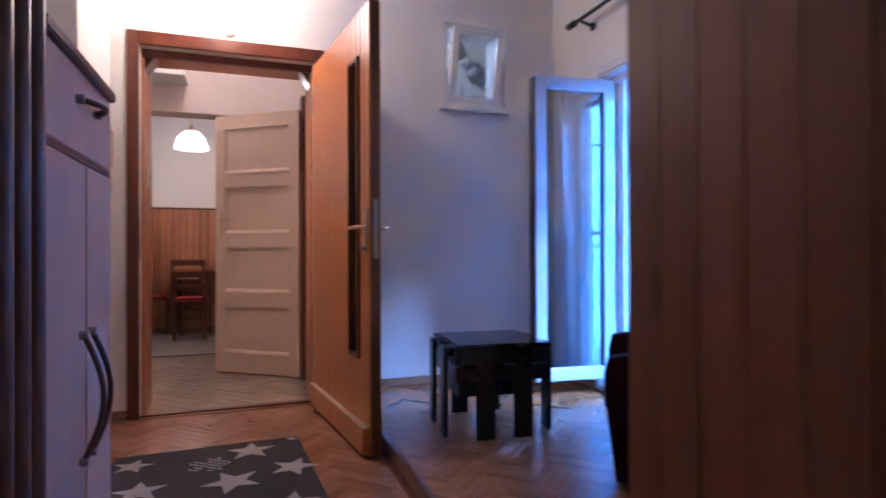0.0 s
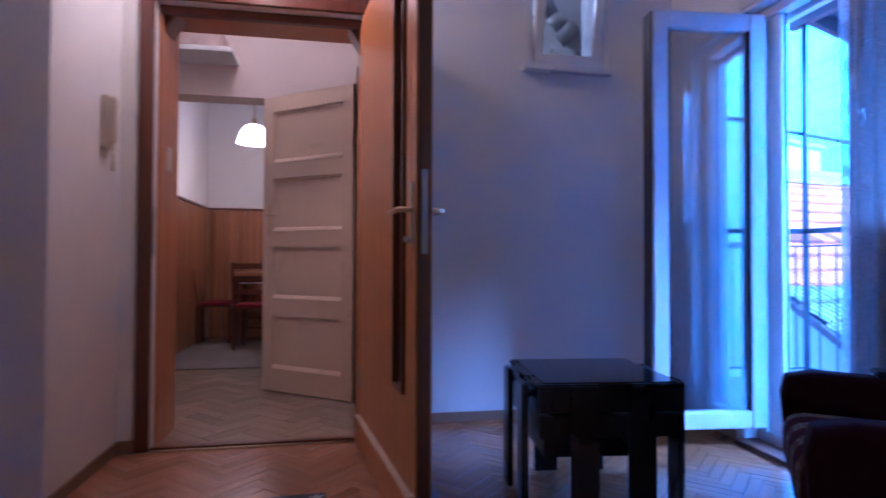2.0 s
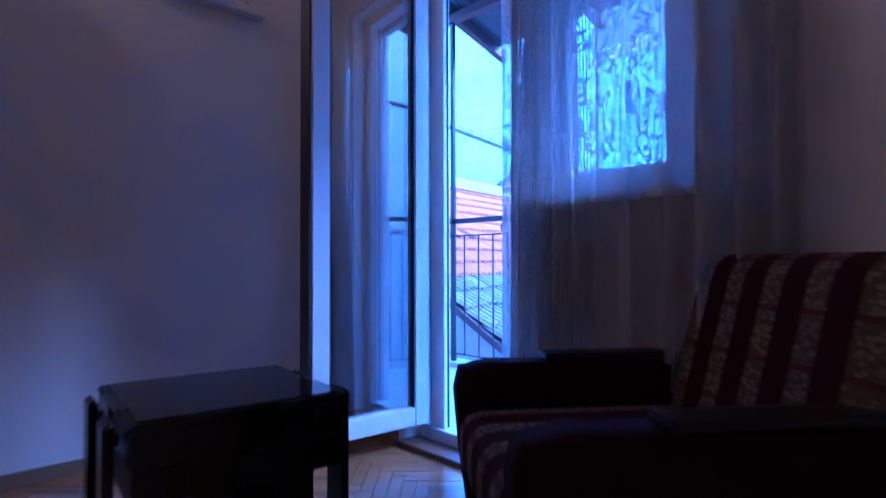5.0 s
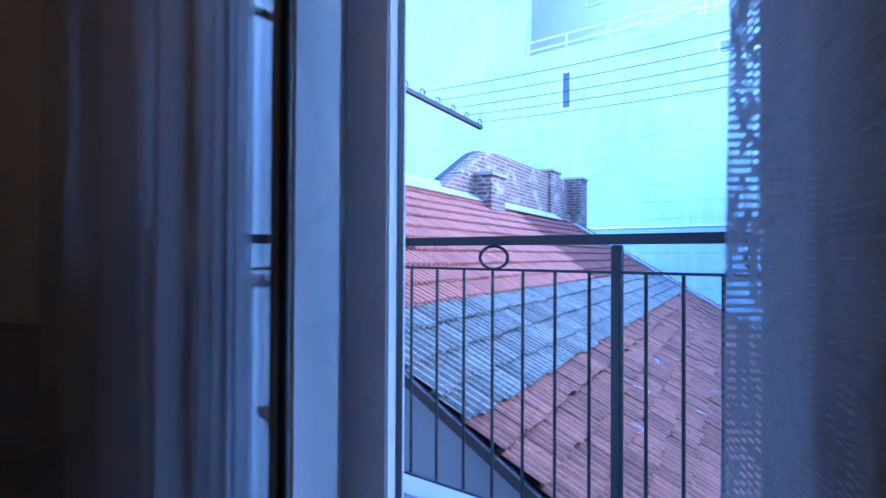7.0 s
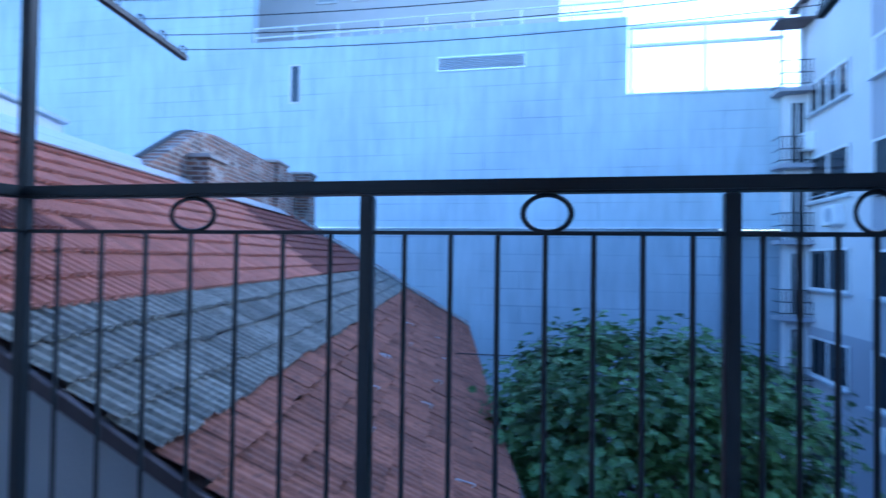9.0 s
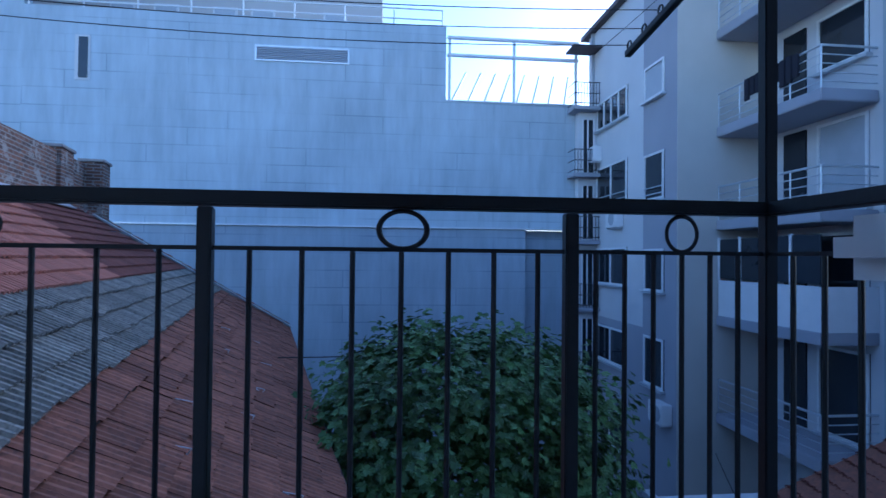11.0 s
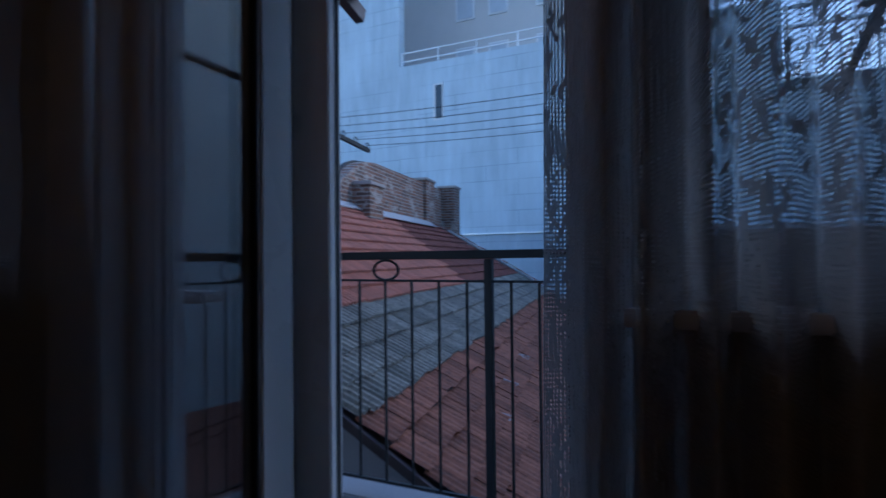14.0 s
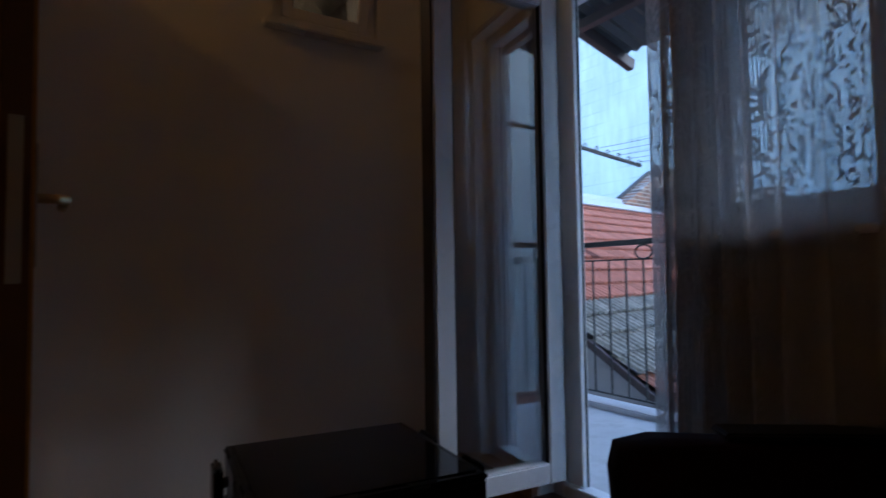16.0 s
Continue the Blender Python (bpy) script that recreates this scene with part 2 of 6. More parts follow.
def brickwork(name):
    m, t, p = nodes(name)
    tc = t.nodes.new("ShaderNodeTexCoord")
    sw = t.nodes.new("ShaderNodeSeparateXYZ")
    cb = t.nodes.new("ShaderNodeCombineXYZ")
    add = t.nodes.new("ShaderNodeMath")
    t.links.new(tc.outputs["Object"], sw.inputs[0])
    t.links.new(sw.outputs[0], add.inputs[0])
    t.links.new(sw.outputs[1], add.inputs[1])
    t.links.new(add.outputs[0], cb.inputs[0])
    t.links.new(sw.outputs[2], cb.inputs[1])
    br = put(t, "ShaderNodeTexBrick", Scale=1.0, Mortar_Size=0.012, Brick_Width=0.26, Row_Height=0.08)
    br.inputs["Color1"].default_value, br.inputs["Color2"].default_value, br.inputs["Mortar"].default_value = (0.25, 0.12, 0.07, 1), (0.10, 0.065, 0.05, 1), (0.30, 0.26, 0.22, 1)
    t.links.new(cb.outputs[0], br.inputs["Vector"])
    n = put(t, "ShaderNodeTexNoise", Scale=2.6, Detail=6.0, Roughness=0.75)
    t.links.new(tc.outputs["Object"], n.inputs["Vector"])
    c = mix(t, ramp(t, n.outputs[0], [(0.54, (0, 0, 0)), (0.58, (0.85,) * 3)]).outputs[0], br.outputs[0], (0.40, 0.36, 0.31))
    t.links.new(c, p.inputs["Base Color"])
    p.inputs["Roughness"].default_value = 0.95
    bump(t, br.outputs["Fac"], p, 0.6, -0.02)
    return m


PAINT = mottled("white_wall_paint", (0.80, 0.79, 0.77), 0.85, 0.05, 90, 1.2, 0.10)
CEIL = mottled("ceiling_paint", (0.78, 0.77, 0.75), 0.9, 0.04, 90, 1.0, 0.06)
PVC = mottled("white_pvc", (0.80, 0.81, 0.82), 0.28, 0.03, 30, 2.0, 0.03)
GASKET = mottled("black_rubber", (0.012, 0.012, 0.013), 0.6, 0.2)
FRAMEWOOD = wood("brown_varnished_frame", (0.095, 0.028, 0.007), (0.21, 0.070, 0.017), (1, 1, 0.08), 0.28, 0, 0.25, 0.3)
BOARD = wood("pine_board", (0.44, 0.165, 0.007), (0.60, 0.250, 0.013), (1, 1, 0.06), 0.34, 0, 0.10, 0.15)
PINEDARK = wood("dark_pine_board", (0.20, 0.066, 0.010), (0.40, 0.150, 0.028), (1, 1, 0.06), 0.5, 3.2, 0.30)
PINEKIT = wood("kitchen_pine_board", (0.34, 0.14, 0.028), (0.56, 0.27, 0.070), (1, 1, 0.06), 0.3, 5.0, 0.30, 0.3)
PARQUET = wood("oak_parquet", (0.33, 0.145, 0.042), (0.52, 0.27, 0.095), (0.1, 1, 1), 0.24, 0, 0.32, 0.35)
PALEFLOOR = wood("pale_floor_block", (0.40, 0.31, 0.20), (0.56, 0.46, 0.32), (0.1, 1, 1), 0.25, 0, 0.25, 0.3)
SKIRT = wood("light_skirting", (0.28, 0.18, 0.10), (0.42, 0.29, 0.17), (0.2, 0.2, 1), 0.4)
CREAM = mottled("cream_gloss_paint", (0.72, 0.57, 0.38), 0.30, 0.05, 50, 2.0, 0.06)
LAMINATE = wood("pale_birch_laminate", (0.68, 0.47, 0.34), (0.82, 0.60, 0.45), (1, 1, 0.08), 0.42, 0, 0.10)
TRIMWOOD = wood("brown_edge_trim", (0.14, 0.070, 0.035), (0.24, 0.13, 0.07), (1, 0.2, 1), 0.4)
FLUTE = wood("fluted_panel", (0.26, 0.16, 0.11), (0.44, 0.31, 0.23), (1, 1, 0.08), 0.45)
BLACK = mottled("black_lacquer", (0.010, 0.010, 0.012), 0.28, 0.2, 40, 3.0, 0.05)
BLACKGLASS = mottled("black_glass", (0.012, 0.013, 0.016), 0.08, 0.1, 20, 2.0, 0.0)
STEEL = mottled("brushed_steel", (0.42, 0.40, 0.37), 0.35, 0.15, 70, 3.0, 0.05, 1.0)
BRASS = mottled("worn_brass", (0.62, 0.47, 0.25), 0.32, 0.15, 70, 3.0, 0.05, 1.0)
IRON = mottled("dark_green_black_iron_paint", (0.007, 0.010, 0.012), 0.42, 0.25, 60, 4.0, 0.2)
WINE = mottled("wine_red_cloth", (0.016, 0.0025, 0.0045), 0.95, 0.2, 220, 5.0, 0.5)
WINE.node_tree.nodes["Principled BSDF"].inputs["Specular IOR Level"].default_value = 0.1
LEATHER = mottled("black_armrest_board", (0.012, 0.010, 0.010), 0.32, 0.2, 60, 3.0, 0.05)
STRIPE = striped("striped_upholstery")
WINGLASS = glass("window_glass", (0.93, 0.95, 0.96), 0.4)
GLASS = glass("clear_glass", (0.74, 0.76, 0.78), 4.2)
DARKGLASS = mottled("dark_window_glass", (0.02, 0.024, 0.03), 0.06, 0.2, 5, 1.0, 0.0)
LACE = lace("lace_curtain_net")
RUG = mottled("dark_grey_mat", (0.045, 0.040, 0.045), 0.95, 0.2, 260, 4.0, 0.6)
STAR = mottled("pale_grey_pile", (0.40, 0.38, 0.37), 0.95, 0.15, 260, 4.0, 0.6)
IVORY = mottled("ivory_plastic", (0.62, 0.54, 0.40), 0.4, 0.05, 40, 3.0, 0.05)
WHITEPLASTIC = mottled("white_plastic", (0.74, 0.74, 0.73), 0.35, 0.04, 40, 3.0, 0.05)
SHADE = glow("lit_glass_shade", (1.0, 0.50, 0.18), 0.35)
BULB = glow("lit_lamp_glass", (1.0, 0.50, 0.18), 0.7)
CARPET = mottled("grey_carpet", (0.17, 0.145, 0.125), 0.98, 0.2, 200, 3.0, 0.6)
CONCRETE = mottled("balcony_screed", (0.42, 0.42, 0.42), 0.75, 0.14, 40, 2.0, 0.2, 0.0, (0.32, 0.31, 0.30))
STUCCO = mottled("grey_stucco", (0.36, 0.36, 0.37), 0.95, 0.10, 50, 1.5, 0.5)
BLUEWALL = render_panels("pale_render_slabs", (0.50, 0.56, 0.60))
# same render as the upper wall, darkened: weaker light low down, put into the colour
BLUESHADED = render_panels("shaded_render_slabs", (0.40, 0.45, 0.50))
TIN = mottled("galvanised_tin", (0.62, 0.64, 0.66), 0.38, 0.12, 30, 2.0, 0.1, 0.6)
VERGE = mottled("brown_verge_board", (0.060, 0.045, 0.045), 0.6, 0.2, 40, 3.0, 0.2)
TILE_NEW = mottled("light_red_clay_tile", (0.52, 0.20, 0.125), 0.8, 0.16, 50, 7.0, 0.2, vary=0.22)
TILE_OLD = mottled("weathered_grey_tile", (0.36, 0.33, 0.27), 0.95, 0.26, 60, 14.0, 0.4, 0.0, (0.11, 0.10, 0.085), vary=0.40)
TILE_RED = mottled("old_red_brown_tile", (0.40, 0.155, 0.090), 0.85, 0.26, 50, 9.0, 0.3, 0.0, (0.17, 0.085, 0.060), vary=0.42)
TILE_DARK = mottled("dark_red_tile", (0.22, 0.075, 0.050), 0.85, 0.2, 50, 9.0, 0.3, vary=0.25)
BRICK = brickwork("weathered_brickwork")
BRICKPIECE = mottled("old_brick", (0.30, 0.135, 0.085), 0.95, 0.35, 40, 8.0, 0.5, 0.0, (0.17, 0.14, 0.12), vary=0.45)
MORTAR = mottled("lime_mortar", (0.34, 0.31, 0.28), 0.98, 0.15, 60, 5.0, 0.5)
FACADE = mottled("white_facade_render", (0.60, 0.60, 0.60), 0.9, 0.06, 40, 0.8, 0.3)
FACADEGREY = mottled("grey_facade_render", (0.36, 0.36, 0.39), 0.9, 0.07, 40, 0.8, 0.3)
FACADECREAM = mottled("cream_facade_render", (0.56, 0.53, 0.47), 0.9, 0.07, 40, 0.8, 0.3)
HOUSE = mottled("beige_facade_render", (0.46, 0.44, 0.42), 0.9, 0.07, 40, 0.6, 0.3)
SHUTTER = mottled("grey_shutter", (0.40, 0.42, 0.45), 0.5, 0.08, 30, 2.0, 0.1)
LEAF = mottled("fig_leaf", (0.12, 0.22, 0.05), 0.5, 0.35, 12, 0.9, 0.2, vary=0.45)
BARK = mottled("grey_bark", (0.13, 0.11, 0.09), 0.95, 0.25, 30, 4.0, 0.6)
GROUND = mottled("yard_concrete", (0.20, 0.195, 0.19), 0.95, 0.2, 20, 0.5, 0.3)
CABLE = mottled("black_cable", (0.02, 0.02, 0.022), 0.6, 0.1)
CLOTH = mottled("dark_laundry", (0.015, 0.014, 0.022), 0.95, 0.2, 90, 5.0, 0.4)
ALU = mottled("grey_flexible_duct", (0.22, 0.22, 0.21), 0.35, 0.2, 20, 6.0, 0.2, 0.8)

# ---- building helpers ----


def box(bm, x0, y0, z0, x1, y1, z1, m=None):
    c = Matrix.Translation(((x0 + x1) / 2, (y0 + y1) / 2, (z0 + z1) / 2)) @ Matrix.Diagonal((abs(x1 - x0), abs(y1 - y0), abs(z1 - z0), 1))
    return bmesh.ops.create_cube(bm, size=1, matrix=(m @ c) if m else c)["verts"]


def rod(bm, a, b, r, seg=10, r2=None):
    a, b = Vector(a), Vector(b)
    q = (b - a).to_track_quat("Z", "Y").to_matrix().to_4x4()
    m = Matrix.Translation((a + b) / 2) @ q
    return bmesh.ops.create_cone(bm, cap_ends=True, segments=seg, radius1=r, radius2=r if r2 is None else r2, depth=(b - a).length, matrix=m)["verts"]


def cord(bm, pts, r, seg=6):
    """One seamless tube along the points."""
    pts = [Vector(p) for p in pts]
    rings = []
    for i, p in enumerate(pts):
        d = (pts[min(i + 1, len(pts) - 1)] - pts[max(i - 1, 0)]).normalized()
        side = d.cross(Vector((0.13, 0.29, 1.0))).normalized()
        up = side.cross(d)
        rings.append([bm.verts.new(p + side * r * math.cos(2 * math.pi * k / seg) + up * r * math.sin(2 * math.pi * k / seg)) for k in range(seg)])
    for a, b in zip(rings, rings[1:]):
        for k in range(seg):
            bm.faces.new((a[k], a[(k + 1) % seg], b[(k + 1) % seg], b[k]))
    bm.faces.new(rings[0][::-1])
    bm.faces.new(rings[-1])


def ringmesh(bm, centre, big, small, normal="X", seg=24, ms=6, sx=1.0):
    rows = []
    for i in range(seg):
        a = 2 * math.pi * i / seg
        row = []
        for j in range(ms):
            b = 2 * math.pi * j / ms
            rr = big + small * math.cos(b)
            u, v, w = rr * math.cos(a) * sx, rr * math.sin(a), small * math.sin(b)
            p = (w, u, v) if normal == "X" else (u, w, v) if normal == "Y" else (u, v, w)
            row.append(bm.verts.new(Vector(centre) + Vector(p)))
        rows.append(row)
    for i in range(seg):
        for j in range(ms):
            bm.faces.new((rows[i][j], rows[(i + 1) % seg][j], rows[(i + 1) % seg][(j + 1) % ms], rows[i][(j + 1) % ms]))


def lathe(bm, profile, at=(0, 0, 0), seg=24, wave=0.0, lobes=12):
    rows = []
    for k, (r, z) in enumerate(profile):
        rows.append([bm.verts.new((at[0] + r * (1 + wave * (k == len(profile) - 1) * math.cos(lobes * 2 * math.pi * i / seg)) * math.cos(2 * math.pi * i / seg),
                                   at[1] + r * math.sin(2 * math.pi * i / seg), at[2] + z)) for i in range(seg)])
    for a, b in zip(rows, rows[1:]):
        for i in range(seg):
            bm.faces.new((a[i], a[(i + 1) % seg], b[(i + 1) % seg], b[i]))


def finish(bm, name, material, bevel=0.0, smooth=False, seg=2):
    if bevel:
        bmesh.ops.bevel(bm, geom=[e for e in bm.edges if len(e.link_faces) == 2 and e.calc_face_angle(0) > 0.6], offset=bevel, segments=seg, affect="EDGES", clamp_overlap=True)
    bmesh.ops.recalc_face_normals(bm, faces=bm.faces)
    me = bpy.data.meshes.new(name)
    bm.to_mesh(me)
    bm.free()
    me.materials.append(material)
    if smooth:
        me.polygons.foreach_set("use_smooth", [True] * len(me.polygons))
    return me


def part(name, bm, material, parent, label="", bevel=0.0, smooth=False, m=None, seg=2):
    ob = new(name, finish(bm, name, material, bevel, smooth, seg) if isinstance(bm, bmesh.types.BMesh) else bm)
    ob.parent = parent
    if m is not None:
        ob.matrix_basis = m
    if label:
        tagged(ob, label)
    return ob


def thing(name, label, category, m=None, group="", kind=""):
    ob = new(name)
    if m is not None:
        ob.matrix_basis = m
    return tagged(ob, label, category, group, kind)


def single(name, bm, material, label, category, m=None, bevel=0.0, smooth=False, kind="", group=""):
    ob = new(name, finish(bm, name, material, bevel, smooth))
    if m is not None:
        ob.matrix_basis = m
    return tagged(ob, label, category, group, kind)


def structure(name, boxes, material, label, bevel=0.0, category="wall"):
    bm = bmesh.new()
    for b in boxes:
        box(bm, *b)
    return single(name, bm, material, label, category, None, bevel, False, "structure")


def cube(*b):
    bm = bmesh.new()
    box(bm, *b)
    return bm

# ---- the flat: walls, ceilings, floors ----
RF = 0.08            # floor of the room, one low step above the hall
NY, EX = 3.88, 2.98  # inner faces of the north and the east wall
TOP = 3.25
SPLIT = 1.30         # where the hall ends and the room begins

structure("wall_north", [(-0.55, NY, -0.1, -0.08, NY + 0.38, TOP), (1.03, NY, -0.1, 2.02, NY + 0.38, TOP), (-0.08, NY, 2.43, 1.03, NY + 0.38, TOP),
                         (2.02, NY, -0.1, 2.54, NY + 0.38, 2.20), (2.02, NY, 2.86, 2.54, NY + 0.38, TOP), (2.54, NY, -0.1, EX + 0.32, NY + 0.38, TOP)], PAINT, "white painted wall with a doorway and a small high window")
structure("wall_east", [(EX, 3.24, -0.1, EX + 0.22, NY, TOP), (EX, 2.515, 2.34, EX + 0.22, 3.24, TOP), (EX, 2.47, -0.1, EX + 0.22, 2.515, TOP),
                        (EX, 1.87, -0.1, EX + 0.22, 2.47, 1.16), (EX, 1.87, 2.27, EX + 0.22, 2.47, TOP), (EX, 0.6, -0.1, EX + 0.22, 1.87, TOP)], PAINT, "white painted outer wall with the balcony door and a window")
structure("wall_south", [(1.43, 0.60, -0.1, EX, 0.72, TOP)], PAINT, "plain white wall behind the armchair")
structure("wall_hall_stub", [(-0.55, 3.13, -0.1, -0.25, NY, TOP)], PAINT, "white wall stub beside the flat's entrance door")
structure("wall_west", [(-0.62, -1.5, -0.1, -0.5, 2.28, TOP), (-0.62, 2.28, 2.10, -0.5, 3.08, TOP), (-0.62, 3.08, -0.1, -0.5, 3.13, TOP)], PAINT, "white hall wall with a white door")
structure("wall_back", [(-0.62, -1.62, -0.1, 2.6, -1.5, TOP)], PAINT, "plain white wall at the end of the hall")
structure("wall_hall_east", [(2.48, -1.5, -0.1, 2.6, 0.60, TOP)], PAINT, "plain white wall closing the hall")
structure("ceiling", [(-0.7, -1.62, TOP, EX + 0.32, NY + 0.38, TOP + 0.12)], CEIL, "flat white ceiling", 0, "ceiling")
structure("floor_slab", [(-0.62, -1.6, -0.12, SPLIT, NY + 0.02, -0.006), (SPLIT, -1.6, -0.12, EX + 0.02, NY, RF - 0.006)], SKIRT, "screed under the parquet", 0, "floor")

# corridor, kitchen and bathroom behind the north wall
CY = NY + 0.38
structure("corridor_wall_west", [(-0.92, CY, -0.1, -0.82, 8.6, TOP + 0.3)], PAINT, "white wall along corridor and kitchen")
structure("corridor_wall_east", [(1.22, CY, -0.1, 1.32, 8.6, TOP + 0.3)], PAINT, "white wall along corridor and kitchen")
structure("corridor_lintel", [(-0.82, 5.62, 2.40, 1.22, 5.86, TOP + 0.3), (-0.82, 5.62, -0.1, -0.56, 5.86, 2.40)], mottled("pinkish_wall_paint", (0.70, 0.60, 0.53), 0.85, 0.05), "cream painted beam over the kitchen opening")
structure("kitchen_wall_back", [(-0.92, 8.6, -0.1, 1.32, 8.7, TOP + 0.3)], PAINT, "white kitchen wall above wood panelling")
structure("kitchen_ceiling", [(-0.92, CY, TOP + 0.05, 1.32, 8.7, TOP + 0.15)], CEIL, "white ceiling of corridor and kitchen", 0, "ceiling")
structure("kitchen_slab", [(-0.92, NY + 0.02, -0.12, 1.32, 8.7, -0.004)], SKIRT, "screed under the pale floor", 0, "floor")
structure("bathroom_wall", [(1.32, 5.6, -0.1, 3.47, 5.7, TOP + 0.05), (3.37, CY, -0.1, 3.47, 5.6, TOP + 0.05)], FACADECREAM, "light bathroom wall seen through the small window")
structure("bathroom_ceiling", [(1.32, CY, TOP + 0.05, 3.47, 5.7, TOP + 0.15)], CEIL, "white bathroom ceiling", 0, "ceiling")
structure("bathroom_floor", [(1.32, CY, -0.1, 3.47, 5.6, 0.0)], CONCRETE, "grey bathroom floor", 0, "floor")
structure("carpet", [(-0.80, 6.2, -0.003, 1.2, 8.0, 0.012)], CARPET, "grey-brown kitchen carpet", 0.003, "carpet")

# the two-colour step and skirtings
structure("step_edge", [(SPLIT - 0.035, 0.72, -0.003, SPLIT - 0.002, NY - 0.004, RF + 0.006), (SPLIT - 0.055, 0.72, -0.003, SPLIT - 0.036, NY - 0.004, 0.014)], FRAMEWOOD, "brown wooden edge of the low step into the room", 0.003, "step")
structure("baseboard", [(1.36, NY - 0.016, RF, 2.96, NY - 0.002, RF + 0.055), (EX - 0.014, 3.28, RF, EX - 0.001, NY - 0.018, RF + 0.055), (EX - 0.014, 0.74, RF, EX - 0.001, 2.5, RF + 0.055),
                        (1.44, 0.722, RF, 2.96, 0.736, RF + 0.055), (-0.248, 3.12, 0.0, -0.234, NY - 0.002, 0.06), (-0.49, 3.116, 0.0, -0.25, 3.129, 0.06), (-0.248, NY - 0.014, 0.0, -0.14, NY - 0.001, 0.06)], SKIRT, "narrow light wooden skirting board", 0.002, "baseboard")

# ---- entrance door frame with panelled lining, and the brown door ----
kframe = thing("door_frame", "brown varnished wooden door frame with pine-lined reveals", "door frame", None, "", "structure")
part("architrave", cube(-0.155, NY - 0.022, 0, -0.082, NY + 0.055, 2.52), FRAMEWOOD, kframe, "", 0.004)
part("architrave", cube(1.032, NY - 0.022, 0, 1.105, NY + 0.055, 2.52), FRAMEWOOD, kframe, "", 0.004)
part("head", cube(-0.081, NY - 0.022, 2.432, 1.031, NY + 0.055, 2.52), FRAMEWOOD, kframe, "", 0.004)
part("stop", cube(-0.079, NY + 0.06, 2.38, 1.029, NY + 0.10, 2.428), FRAMEWOOD, kframe, "", 0.003)
part("head_lining", cube(-0.079, NY + 0.101, 2.415, 1.029, CY + 0.03, 2.428), BOARD, kframe, "", 0.002)
for side, x in ((0, -0.079), (1, 1.016)):
    for k in range(5):
        y = NY + 0.06 + k * 0.07
        part("lining_board", cube(x, y, 0.0, x + 0.013, y + 0.066, 2.412), BOARD, kframe, "", 0.003)
part("threshold", cube(-0.08, NY - 0.01, -0.003, 1.03, NY + 0.05, 0.016), FRAMEWOOD, kframe, "dark worn threshold", 0.003)
part("threshold_strip", cube(-0.08, NY - 0.036, -0.003, 1.03, NY - 0.012, 0.008), BRASS, kframe, "thin metal floor strip", 0.002)
part("strike_plate", cube(-0.0815, NY - 0.004, 1.04, -0.078, NY + 0.022, 1.30), STEEL, kframe, "steel strike plate")
bm = bmesh.new()
for x, s in ((-0.066, 1), (1.016, -1)):
    v = [bm.verts.new(p) for p in ((x, NY + 0.11, 2.41), (x + s * 0.07, NY + 0.11, 2.41), (x, NY + 0.11, 2.30), (x, NY + 0.28, 2.41), (x + s * 0.07, NY + 0.28, 2.41), (x, NY + 0.28, 2.30))]
    for f in ((0, 1, 2), (3, 5, 4), (0, 3, 4, 1), (1, 4, 5, 2), (2, 5, 3, 0)):
        bm.faces.new([v[i] for i in f])
part("corner_bracket", bm, FRAMEWOOD, kframe, "", 0.002)

DW, DH = 1.20, 2.38
hinge = Vector((1.052, NY - 0.03, 0.012))
edge = Vector((1.208, 2.655, 0.012))
ang = math.degrees(math.atan2(edge.y - hinge.y, edge.x - hinge.x))
door = thing("panelled_door", "open brown varnished wooden door of vertical boards with a narrow glass slit", "door", pose(*hinge, 0, 0, ang))
DW = (edge - hinge).length
